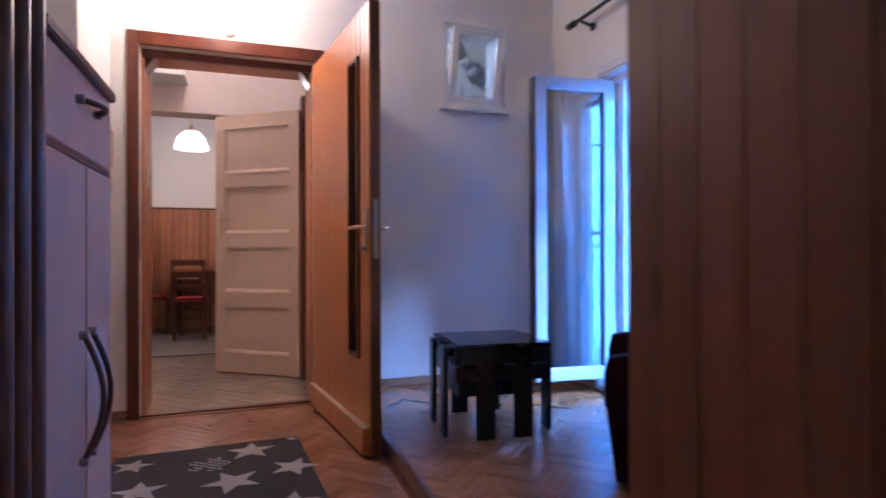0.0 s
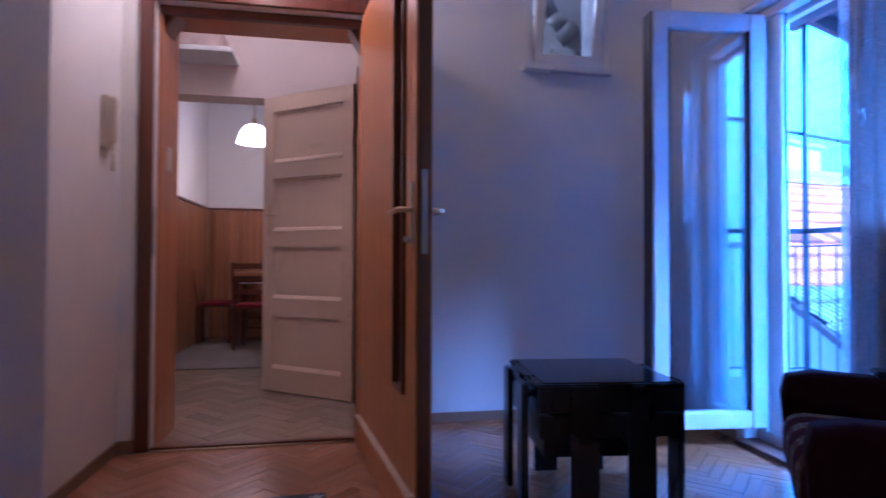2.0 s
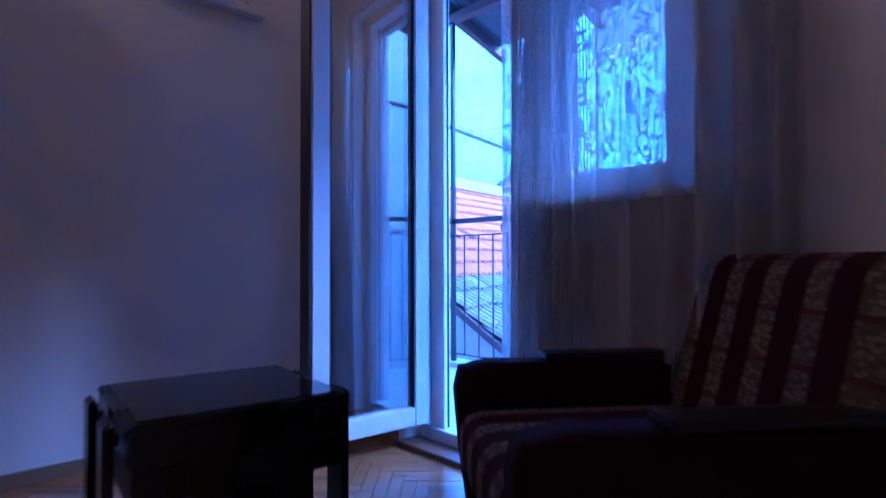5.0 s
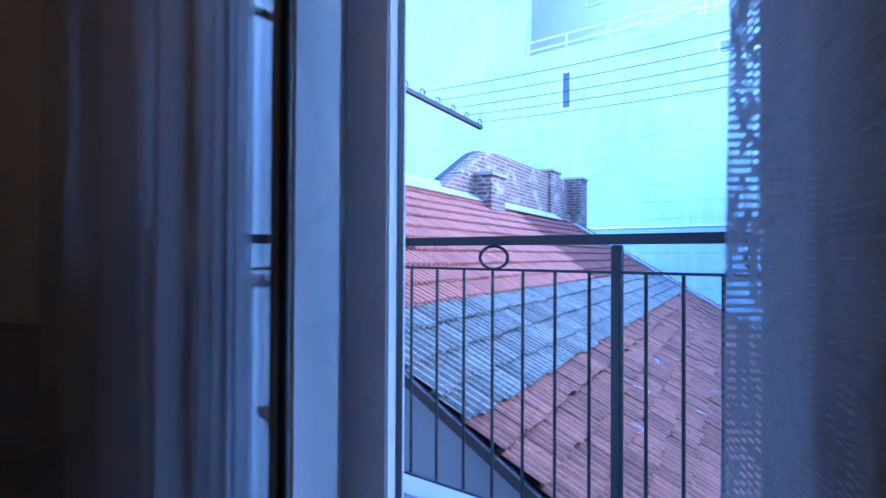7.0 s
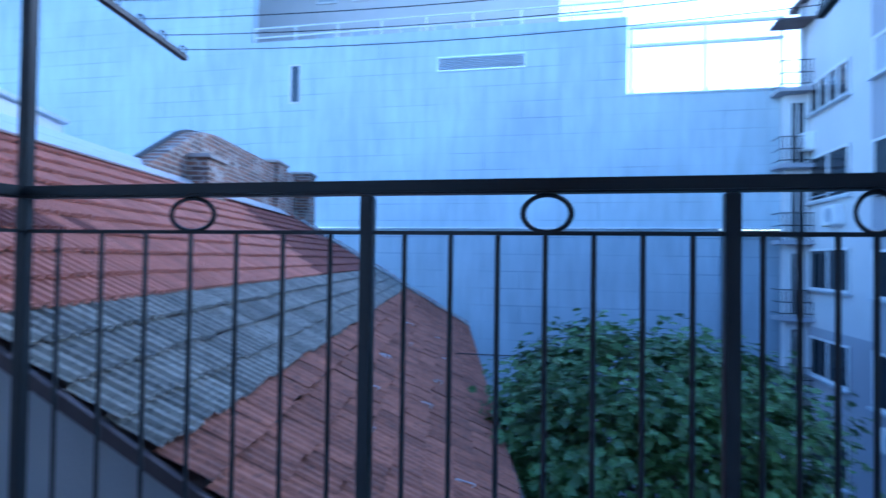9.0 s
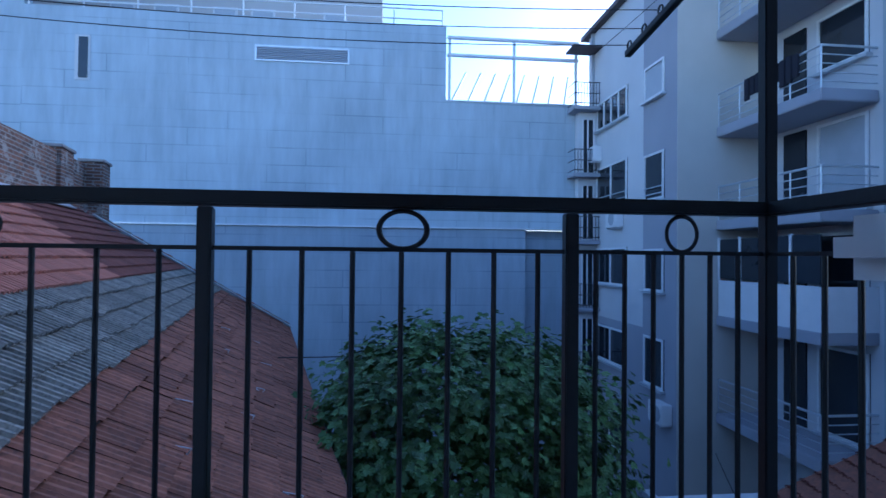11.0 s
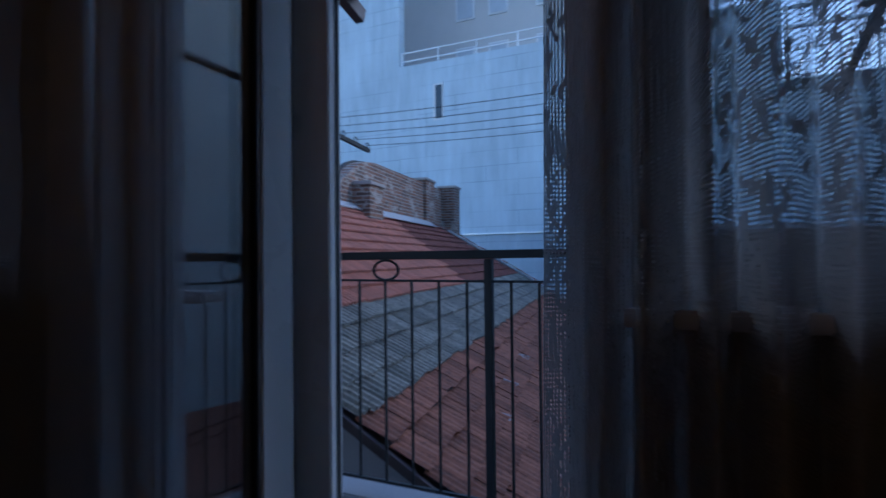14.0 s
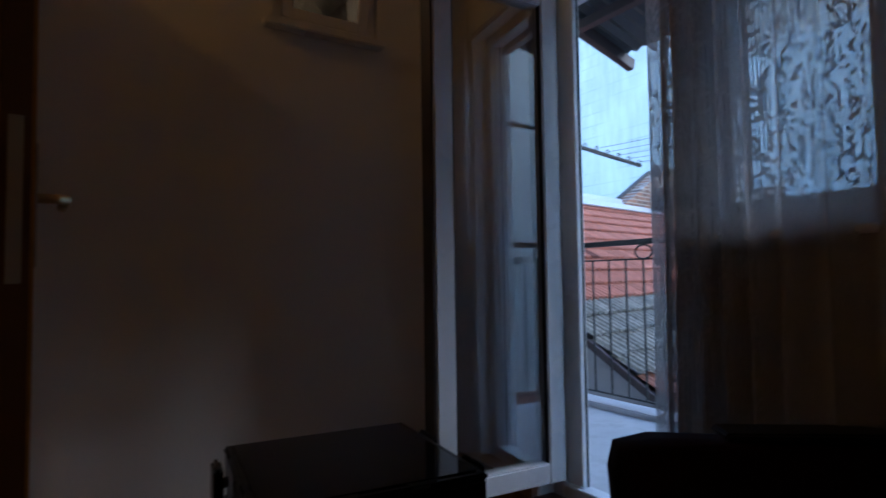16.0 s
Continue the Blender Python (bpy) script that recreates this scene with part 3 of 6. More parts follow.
# local x runs from hinge to lock edge, y towards the room
SX0, SX1, SZ0, SZ1 = DW - 0.34, DW - 0.20, 0.50, 2.12
bm = bmesh.new()
for b in ((0, -0.022, 0, SX0, 0.022, DH), (SX1, -0.022, 0, DW, 0.022, DH), (SX0, -0.022, 0, SX1, 0.022, SZ0), (SX0, -0.022, SZ1, SX1, 0.022, DH)):
    box(bm, *b)
part("leaf", bm, FRAMEWOOD, door)
for side in (-1, 1):
    n = 16
    w = DW / n
    for k in range(n):
        x0, x1 = k * w + 0.0015, (k + 1) * w - 0.0015
        y0, y1 = sorted((side * 0.0225, side * 0.031))
        if x1 > SX0 - 0.005 and x0 < SX1 + 0.005:
            for z0, z1 in ((0.0, SZ0 - 0.02), (SZ1 + 0.02, DH)):
                part("board", cube(x0, y0, z0, x1, y1, z1), BOARD, door, "", 0.0025)
        else:
            part("board", cube(x0, y0, 0.0, x1, y1, DH), BOARD, door, "", 0.0025)
    y0, y1 = sorted((side * 0.0225, side * 0.040))
    bm = bmesh.new()
    for b in ((SX0 - 0.02, y0, SZ0 - 0.02, SX0 + 0.004, y1, SZ1 + 0.02), (SX1 - 0.004, y0, SZ0 - 0.02, SX1 + 0.02, y1, SZ1 + 0.02), (SX0 + 0.004, y0, SZ0 - 0.02, SX1 - 0.004, y1, SZ0 + 0.004), (SX0 + 0.004, y0, SZ1 - 0.004, SX1 - 0.004, y1, SZ1 + 0.02)):
        box(bm, *b)
    part("slit_bead", bm, FRAMEWOOD, door, "", 0.003)
    bm = bmesh.new()
    yy = side * 0.031
    box(bm, DW - 0.066, min(yy, yy + side * 0.006), 1.06, DW - 0.030, max(yy, yy + side * 0.006), 1.30)
    part("backplate", bm, STEEL, door, "", 0.002)
    bm = bmesh.new()
    rod(bm, (DW - 0.048, yy, 1.195), (DW - 0.048, yy + side * 0.055, 1.195), 0.010)
    rod(bm, (DW - 0.048, yy + side * 0.052, 1.195), (DW - 0.175, yy + side * 0.060, 1.192), 0.0105, 12, 0.009)
    part("handle", bm, BRASS, door, "satin brass lever handle", 0.0, True)
part("slit_glass", cube(SX0, -0.004, SZ0, SX1, 0.004, SZ1), mottled("ribbed_dark_glass", (0.10, 0.07, 0.04), 0.15, 0.3, 60, 4, 0.4), door)
part("kick_board", cube(0.03, -0.062, 0.004, DW - 0.02, -0.0325, 0.145), BOARD, door, "pine kick board with pale worn top edge", 0.003)
part("kick_board_cap", cube(0.03, -0.0625, 0.1455, DW - 0.02, -0.0325, 0.149), mottled("bare_worn_wood", (0.52, 0.40, 0.24), 0.7, 0.2, 60, 9), door)
part("edge_strip", cube(DW + 0.0005, -0.024, 0, DW + 0.004, 0.024, DH), FRAMEWOOD, door)
bm = bmesh.new()
box(bm, DW + 0.0045, -0.012, 1.03, DW + 0.007, 0.012, 1.34)
part("lock_plate", bm, STEEL, door, "worn steel lock plate", 0.001)
part("latch", cube(DW + 0.007, -0.006, 1.18, DW + 0.016, 0.006, 1.215), STEEL, door, "", 0.002)
bm = bmesh.new()
rod(bm, (DW - 0.055, -0.033, 1.085), (DW - 0.055, -0.062, 1.085), 0.012)
part("key_cylinder", bm, STEEL, door, "", 0.001)
for z in (0.30, 2.05):
    bm = bmesh.new()
    rod(bm, (-0.008, -0.030, z), (-0.008, -0.030, z + 0.12), 0.010)
    part("hinge", bm, STEEL, door)

# ---- cream four-panel door in the corridor ----
h2, e2 = Vector((1.015, 4.74, 0.012)), Vector((0.335, 5.27, 0.012))
a2 = math.degrees(math.atan2(e2.y - h2.y, e2.x - h2.x))
W2, H2 = (e2 - h2).length, 2.28
cdoor = thing("cream_door", "cream gloss painted wooden door with four sunk panels, standing open", "door", pose(*h2, 0, 0, a2))
rails = [0.0, 0.16, 0.58, 0.70, 1.105, 1.22, 1.64, 1.755, 2.16, H2]
ST = 0.098
bm = bmesh.new()
box(bm, 0, -0.028, 0, ST, 0.028, H2)
box(bm, W2 - ST, -0.028, 0, W2, 0.028, H2)
for z0, z1 in zip(rails[0::2], rails[1::2]):
    box(bm, ST, -0.0275, z0, W2 - ST, 0.0275, z1)
part("frame", bm, CREAM, cdoor)
for z0, z1 in zip(rails[1::2], rails[2::2]):
    part("panel", cube(ST, -0.006, z0, W2 - ST, 0.006, z1), CREAM, cdoor)
    bm = bmesh.new()
    for s in (-1, 1):
        lip = [(0.007, z0), (0.0315, z0), (0.0315, z0 + 0.012), (0.020, z0 + 0.030), (0.007, z0 + 0.042)]
        ends = [[bm.verts.new((x, s * y, z)) for y, z in lip] for x in (ST, W2 - ST)]
        for e in ends:
            bm.faces.new(e)
        for k in range(5):
            bm.faces.new((ends[0][k], ends[0][(k + 1) % 5], ends[1][(k + 1) % 5], ends[1][k]))
        y0, y1 = sorted((s * 0.007, s * 0.018))
        box(bm, ST, y0, z1 - 0.018, W2 - ST, y1, z1)
        for x0, x1 in ((ST, ST + 0.018), (W2 - ST - 0.018, W2 - ST)):
            box(bm, x0, y0, z0 + 0.043, x1, y1, z1 - 0.019)
    part("moulding", bm, CREAM, cdoor, "", 0.003)
for s in (-1, 1):
    y0, y1 = sorted((s * 0.0285, s * 0.033))
    part("backplate", cube(W2 - 0.085, y0, 1.20, W2 - 0.050, y1, 1.44), BRASS, cdoor, "", 0.002)
    bm = bmesh.new()
    rod(bm, (W2 - 0.067, s * 0.033, 1.36), (W2 - 0.067, s * 0.065, 1.36), 0.008)
    rod(bm, (W2 - 0.067, s * 0.062, 1.36), (W2 - 0.17, s * 0.066, 1.35), 0.009, 10, 0.007)
    part("handle", bm, BRASS, cdoor, "small brass lever handle", 0, True)
cjamb = thing("corridor_door_jamb", "brown wooden jamb that carries the cream door", "door frame", None, "", "structure")
part("post", cube(1.02, 4.66, 0, 1.219, 4.76, 2.40), FRAMEWOOD, cjamb, "", 0.004)
part("post", cube(1.12, 4.262, 0, 1.219, 4.655, 2.55), BOARD, cjamb, "", 0.004)

# corridor shelf, kitchen furniture
shelf = thing("wall_shelf", "white wall shelf with folded paper parcels high in the corridor", "shelf")
part("board", cube(-0.815, 5.28, 2.66, 0.06, 5.615, 2.70), WHITEPLASTIC, shelf, "", 0.003)
single("parcel", cube(-0.62, 5.33, 2.701, -0.02, 5.58, 2.85), mottled("brown_wrapping", (0.42, 0.33, 0.28), 0.8, 0.25, 30, 9, 0.4), "flat brown wrapped parcel on the shelf", "box", None, 0.02)
clamp = thing("corridor_lamp", "white glass corridor ceiling lamp, lit", "ceiling lamp")
bm = bmesh.new()
lathe(bm, [(0.02, 0.0), (0.10, 0.03), (0.14, 0.09), (0.12, 0.14), (0.05, 0.16)], (0.2, 4.72, 3.13))
part("globe", bm, BULB, clamp, "", 0, True)
part("base", cube(0.14, 4.66, 3.285, 0.26, 4.78, TOP + 0.048), WHITEPLASTIC, clamp, "", 0.01)

pan = thing("wainscot", "knotty varnished pine board panelling on the kitchen walls", "panelling", None, "", "structure")
for k in range(22):
    part("board", cube(-0.80 + k * 0.09 + 0.002, 8.575, 0.0, -0.80 + (k + 1) * 0.09 - 0.002, 8.597, 1.68), PINEKIT, pan, "", 0.004)
for k in range(29):
    part("board", cube(-0.818, 5.88 + k * 0.092 + 0.002, 0.0, -0.800, 5.88 + (k + 1) * 0.092 - 0.002, 1.68), PINEKIT, pan, "", 0.004)
part("cap_rail", cube(-0.80, 8.56, 1.682, 1.2, 8.598, 1.71), FRAMEWOOD, pan, "", 0.003)
part("cap_rail", cube(-0.818, 5.88, 1.682, -0.785, 8.555, 1.71), FRAMEWOOD, pan, "", 0.003)
pend = thing("pendant_lamp", "lit pendant lamp with a scalloped glass shade", "lamp", pose(-0.05, 7.3, 2.34))
bm = bmesh.new()
lathe(bm, [(0.03, 0.22), (0.09, 0.20), (0.15, 0.13), (0.175, 0.05), (0.19, 0.0)], (0, 0, 0), 48, 0.05, 12)
part("shade", bm, SHADE, pend, "frilled frosted glass shade", 0, True)
bm = bmesh.new()
rod(bm, (0, 0, 0.22), (0, 0, TOP + 0.04 - 2.34), 0.006)
rod(bm, (0, 0, 0.21), (0, 0, 0.28), 0.025)
part("cable", bm, BRASS, pend)

table2 = thing("kitchen_table", "wooden kitchen table with a pale top", "table", pose(0.15, 8.05, 0))
part("tabletop", cube(-0.55, -0.4, 0.83, 0.55, 0.4, 0.87), PINEKIT, table2, "", 0.006)
part("apron", cube(-0.48, -0.34, 0.72, 0.48, 0.34, 0.829), FRAMEWOOD, table2)
for x in (-0.48, 0.42):
    for y in (-0.34, 0.28):
        part("leg", cube(x, y, 0, x + 0.06, y + 0.06, 0.719), FRAMEWOOD, table2, "", 0.004)
part("drawer", cube(-0.40, -0.347, 0.735, -0.15, -0.341, 0.815), WHITEPLASTIC, table2, "pale drawer front", 0.002)


def kitchen_chair(m):
    ob = thing("dining_chair", "dark-stained wooden chair with a red seat cushion", "chair", m, "chairs in the kitchen")
    for x in (-0.19, 0.16):
        part("leg", cube(x, -0.19, 0, x + 0.03, -0.16, 0.45), FRAMEWOOD, ob, "", 0.004)
        bm = bmesh.new()
        rod(bm, (x + 0.015, 0.18, 0.0), (x + 0.015, 0.19, 0.50), 0.017)
        rod(bm, (x + 0.015, 0.19, 0.50), (x + 0.015, 0.26, 0.98), 0.017)
        part("back_post", bm, FRAMEWOOD, ob)
    part("seat", cube(-0.21, -0.21, 0.452, 0.21, 0.21, 0.47), FRAMEWOOD, ob, "", 0.004)
    part("cushion", cube(-0.19, -0.19, 0.471, 0.19, 0.17, 0.51), mottled("red_cloth", (0.28, 0.022, 0.025), 0.9, 0.2, 200), ob, "red cushion", 0.012)
    for z in (0.62, 0.76, 0.91):
        part("slat", cube(-0.17, 0.205 + (z - 0.5) * 0.14, z, 0.17, 0.222 + (z - 0.5) * 0.14, z + 0.06), FRAMEWOOD, ob, "", 0.004)
    for z in (0.2, 0.32):
        part("stretcher", cube(-0.165, -0.184, z, 0.165, -0.166, z + 0.02), FRAMEWOOD, ob)
    return ob


kc = kitchen_chair(pose(-0.05, 7.45, 0.012, 0, 0, 172))
copy_thing(kc, pose(-0.58, 8.02, 0.0, 0, 0, 94))
for nm, lab, y, z, mat in (("wall_switch", "small white light switch on the pine panelling", 6.5, 0.78, WHITEPLASTIC), ("wall_socket", "small white socket low on the pine panelling", 6.9, 0.6, WHITEPLASTIC)):
    single(nm, cube(-0.799, y, z, -0.785, y + 0.075, z + 0.09), mat, lab, nm.split("_")[1], None, 0.004)
single("light_switch", cube(-0.0655, NY + 0.16, 1.52, -0.052, NY + 0.225, 1.66), IVORY, "ivory light switch on the pine reveal", "switch", None, 0.004)

# ---- hall things ----
hl = thing("wall_lamp", "lit round wall lamp above the entrance door", "lamp", pose(0.42, NY, 2.80))
bm = bmesh.new()
lathe(bm, [(0.015, -0.10), (0.07, -0.085), (0.10, -0.03), (0.09, 0.03), (0.05, 0.07)], (0, -0.10, 0.03), 28)
part("globe", bm, BULB, hl, "bright opal glass", 0, True)
bm = bmesh.new()
rod(bm, (0, -0.002, 0.02), (0, -0.05, 0.02), 0.05, 20)
part("base", bm, WHITEPLASTIC, hl, "", 0.004)
rose = thing("junction_rosette", "small white ceramic rosette over the door frame", "fitting", pose(0.47, NY - 0.001, 2.585))
bm = bmesh.new()
rod(bm, (0, 0, 0), (0, -0.02, 0), 0.045, 20, 0.03)
part("body", bm, WHITEPLASTIC, rose, "", 0.003)
for x in (-0.015, 0.015):
    bm = bmesh.new()
    rod(bm, (x, -0.0205, 0), (x, -0.023, 0), 0.005)
    part("screw", bm, GASKET, rose)

icom = thing("intercom", "ivory door intercom with handset and coiled cord on the wall", "intercom", pose(-0.248, 3.655, 1.70))
part("base", cube(0.0, -0.035, -0.13, 0.032, 0.055, 0.13), IVORY, icom, "", 0.008)
part("handset", cube(0.033, -0.030, -0.115, 0.066, 0.012, 0.125), IVORY, icom, "", 0.012)
part("label", cube(0.0325, 0.018, -0.02, 0.034, 0.048, 0.06), mottled("yellowed_paper", (0.42, 0.36, 0.24), 0.8), icom)
bm = bmesh.new()
pts = [Vector((0.045 + 0.010 * math.cos(k * 1.1), -0.01 + 0.010 * math.sin(k * 1.1) + 0.02 * math.sin(k / 60 * math.pi), -0.13 - 0.11 * math.sin(k / 60 * math.pi))) for k in range(61)]
cord(bm, pts, 0.0028, 5)
part("cord", bm, IVORY, icom, "coiled cord", 0, True)

wdoor = thing("white_door", "white painted hall door with a white knob and key", "door", pose(-0.5, 2.30, 0))
part("leaf", cube(-0.05, 0.0, 0.005, -0.012, 0.76, 2.08), WHITEPLASTIC, wdoor, "", 0.004)
for y0, y1, z0, z1 in ((-0.07, -0.002, 0, 2.15), (0.762, 0.815, 0, 2.15), (-0.002, 0.762, 2.085, 2.15)):
    part("casing", cube(-0.001 if y0 < 0.76 else -0.001, y0, z0, 0.014, y1, z1), IVORY, wdoor, "", 0.003)
bm = bmesh.new()
rod(bm, (-0.012, 0.70, 1.13), (0.03, 0.70, 1.13), 0.009)
rod(bm, (0.03, 0.70, 1.13), (0.055, 0.70, 1.13), 0.024, 16, 0.018)
part("knob", bm, WHITEPLASTIC, wdoor, "white knob", 0.003, True)
bm = bmesh.new()
box(bm, -0.0115, 0.69, 0.98, -0.009, 0.715, 1.05)
rod(bm, (-0.01, 0.702, 1.02), (0.028, 0.702, 1.02), 0.003)
ringmesh(bm, (0.034, 0.702, 1.012), 0.012, 0.002, "Y", 14, 5)
part("key", bm, STEEL, wdoor, "key in the lock")

CX = 0.335
cab = thing("hall_cabinet", "pale birch laminate shoe cabinet with drawer and two doors, brown edges", "cabinet", pose(-0.125, 0.08, 0))
part("body", cube(-0.06, 0.905, 0.0, CX - 0.02, 1.475, 1.50), LAMINATE, cab, "", 0.003)
part("top", cube(-0.07, 0.895, 1.501, CX + 0.012, 1.49, 1.528), TRIMWOOD, cab, "brown-edged top", 0.004)
part("drawer_front", cube(CX - 0.019, 0.91, 1.305, CX, 1.478, 1.498), LAMINATE, cab, "", 0.003)
part("trim", cube(CX - 0.019, 0.91, 1.290, CX - 0.003, 1.478, 1.303), TRIMWOOD, cab)
for y0, y1 in ((0.91, 1.216), (1.222, 1.478)):
    part("cabinet_door", cube(CX - 0.019, y0, 0.03, CX, y1, 1.287), LAMINATE, cab, "", 0.003)
    part("door_trim", cube(CX - 0.018, y0 + 0.002, 1.2872, CX + 0.001, y1 - 0.002, 1.2895), TRIMWOOD, cab)
for y in (1.165, 1.238):
    bm = bmesh.new()
    cord(bm, [(CX + 0.008 + 0.040 * math.sin(math.pi * k / 12), y, 0.60 + 0.29 * k / 12) for k in range(13)], 0.0065, 8)
    hd = part("pull_handle", bm, TRIMWOOD, cab, "curved brown pull handle", 0, True)
    for z in (0.60, 0.89):
        bm = bmesh.new()
        rod(bm, (CX, y, z), (CX + 0.018, y, z), 0.011)
        part("foot", bm, STEEL, hd)
bm = bmesh.new()
cord(bm, [(CX + 0.006 + 0.034 * math.sin(math.pi * k / 10), 1.14 + 0.16 * k / 10, 1.425) for k in range(11)], 0.008, 8)
hd = part("pull_handle", bm, TRIMWOOD, cab, "curved brown pull handle", 0, True)
for y in (1.14, 1.30):
    bm = bmesh.new()
    rod(bm, (CX, y, 1.425), (CX + 0.016, y, 1.425), 0.011)
    part("foot", bm, STEEL, hd)

ward = thing("fluted_wardrobe", "brownish fluted wardrobe front beside the cabinet", "wardrobe", pose(-0.11, 0.08, 0))
part("body", cube(-0.4, -0.6, 0.0, CX - 0.03, 0.885, 2.30), FLUTE, ward)
for k in range(20):
    y = -0.6 + k * 0.0742
    bm = bmesh.new()
    rod(bm, (CX - 0.018, y + 0.037, 0.02), (CX - 0.018, y + 0.037, 2.28), 0.026, 10)
    part("slat", bm, FLUTE, ward, "", 0, True)

pine = thing("pine_partition", "dark knotty pine board cladding on the end of the partition", "panelling", None, "", "structure")
for k in range(14):
    y1 = 0.80 - k * 0.105
    part("board", cube(1.37, y1 - 0.1045, 0.0, 1.428, y1, TOP - 0.002), PINEDARK, pine, "", 0.0015)

rug = thing("door_mat", "dark grey mat with pale stars on the hall parquet", "mat", pose(-0.075, 3.09, 0.002, 0, 0, 3.5))
part("mat", cube(0, -1.15, 0, 0.93, 0, 0.009), RUG, rug, "", 0.003)


def star(cx, cy, r, turn, hole=False):
    bm = bmesh.new()
    top = [bm.verts.new((cx + (r if k % 2 == 0 else r * 0.42) * math.sin(turn + k * math.pi / 5), cy + (r if k % 2 == 0 else r * 0.42) * math.cos(turn + k * math.pi / 5), 0.0098)) for k in range(10)]
    f = bm.faces.new(top)
    ext = bmesh.ops.extrude_face_region(bm, geom=[f])
    bmesh.ops.translate(bm, verts=[v for v in ext["geom"] if isinstance(v, bmesh.types.BMVert)], vec=(0, 0, 0.0016))
    return bm


for cx, cy, r, tn in ((0.10, -0.17, 0.10, 0.3), (0.66, -0.16, 0.13, 0.1), (0.84, -0.48, 0.12, 0.5), (0.55, -0.56, 0.14, 0.9), (0.16, -0.52, 0.12, 0.0), (0.36, -0.84, 0.12, 0.4), (0.78, -0.9, 0.12, 0.2)):
    part("star", star(cx, cy, r, tn), STAR, rug)
bm = bmesh.new()
for i in range(9):
    for j in range(9):
        x, y = 0.36 + i * 0.022, -0.22 - j * 0.020
        if math.hypot(x - 0.448, y + 0.30) < 0.085 * (1 + 0.35 * math.cos(5 * math.atan2(y + 0.30, x - 0.448))) and (i + j) % 2 == 0:
            box(bm, x, y, 0.0095, x + 0.018, y + 0.016, 0.0108)
part("dotted_star", bm, STAR, rug)
part("loop", star(0.89, -0.05, 0.035, 0.0), STAR, rug)

# ---- room: small high window, bathroom beyond ----
w1 = thing("window_1", "small white tilted window high in the wall to the bathroom", "window", None, "", "structure")
part("sill", cube(1.975, NY - 0.06, 2.165, 2.555, NY + 0.10, 2.199), PVC, w1, "", 0.006)
for b in ((2.022, NY + 0.02, 2.202, 2.066, NY + 0.09, 2.858), (2.494, NY + 0.02, 2.202, 2.538, NY + 0.09, 2.858), (2.066, NY + 0.02, 2.202, 2.494, NY + 0.09, 2.245), (2.066, NY + 0.02, 2.815, 2.494, NY + 0.09, 2.858)):
    part("window_frame", cube(*b), PVC, w1, "", 0.004)
sash = part("sash", bmesh.new(), PVC, w1, "", 0, False, pose(2.068, NY + 0.045, 2.247, 13))
bm = bmesh.new()
for b in ((0, -0.025, 0, 0.05, 0.025, 0.566), (0.372, -0.025, 0, 0.424, 0.025, 0.566), (0.05, -0.025, 0, 0.372, 0.025, 0.05), (0.05, -0.025, 0.516, 0.372, 0.025, 0.566)):
    box(bm, *b)
sash.data = finish(bm, "sash", PVC, 0.004)
part("pane", cube(0.05, -0.004, 0.05, 0.372, 0.004, 0.516), GLASS, sash)
part("stay_arm", cube(2.16, NY + 0.0, 2.806, 2.46, NY + 0.016, 2.814), STEEL, w1)
duct = thing("flue_duct", "grey bent metal flue duct in the bathroom", "duct")
bm = bmesh.new()
pts = [Vector((2.34, 4.55, 3.2)), Vector((2.37, 4.55, 2.96)), Vector((2.44, 4.55, 2.83)), Vector((2.54, 4.55, 2.73)), Vector((2.62, 4.55, 2.66))]
for a, b in zip(pts, pts[1:]):
    rod(bm, a, b, 0.055, 16)
part("pipe", bm, ALU, duct, "", 0, True)
bm = bmesh.new()
rod(bm, (2.52, 4.55, 2.75), (2.60, 4.55, 2.67), 0.085, 18)
rod(bm, (2.60, 4.55, 2.67), (2.68, 4.55, 2.57), 0.07, 18, 0.04)
part("collar", bm, ALU, duct, "", 0.004, True)
boiler = thing("water_heater", "white cylindrical water heater", "water heater", pose(2.38, 5.1, 2.35))
bm = bmesh.new()
lathe(bm, [(0.02, -0.3), (0.16, -0.28), (0.18, -0.22), (0.18, 0.4), (0.16, 0.46), (0.02, 0.48)], (0, 0, 0), 28)
part("tank", bm, WHITEPLASTIC, boiler, "", 0, True)

# ---- room: balcony door ----
OY0, OY1, OZ0, OZ1 = 2.515, 3.24, 0.14, 2.34
bd = thing("balcony_door_frame", "white plastic frame of the balcony door with steel locking plates", "door frame", None, "", "structure")
FX0, FX1 = EX + 0.075, EX + 0.15
for b in ((FX0, OY1 - 0.065, RF, FX1, OY1 - 0.001, OZ1 - 0.002), (FX0, OY0 + 0.001, RF, FX1, OY0 + 0.065, OZ1 - 0.002), (FX0, OY0 + 0.066, OZ1 - 0.067, FX1, OY1 - 0.066, OZ1 - 0.002), (FX0, OY0 + 0.066, RF + 0.002, FX1, OY1 - 0.066, RF + 0.075)):
    part("frame_bar", cube(*b), PVC, bd, "", 0.004)
for b in ((FX0 + 0.02, 3.080, RF + 0.08, FX1 - 0.014, OY1 - 0.0655, OZ1 - 0.07), (FX0 + 0.02, OY0 + 0.0655, RF + 0.08, FX1 - 0.012, OY0 + 0.082, OZ1 - 0.07)):
    part("rebate", cube(*b), PVC, bd, "", 0.003)
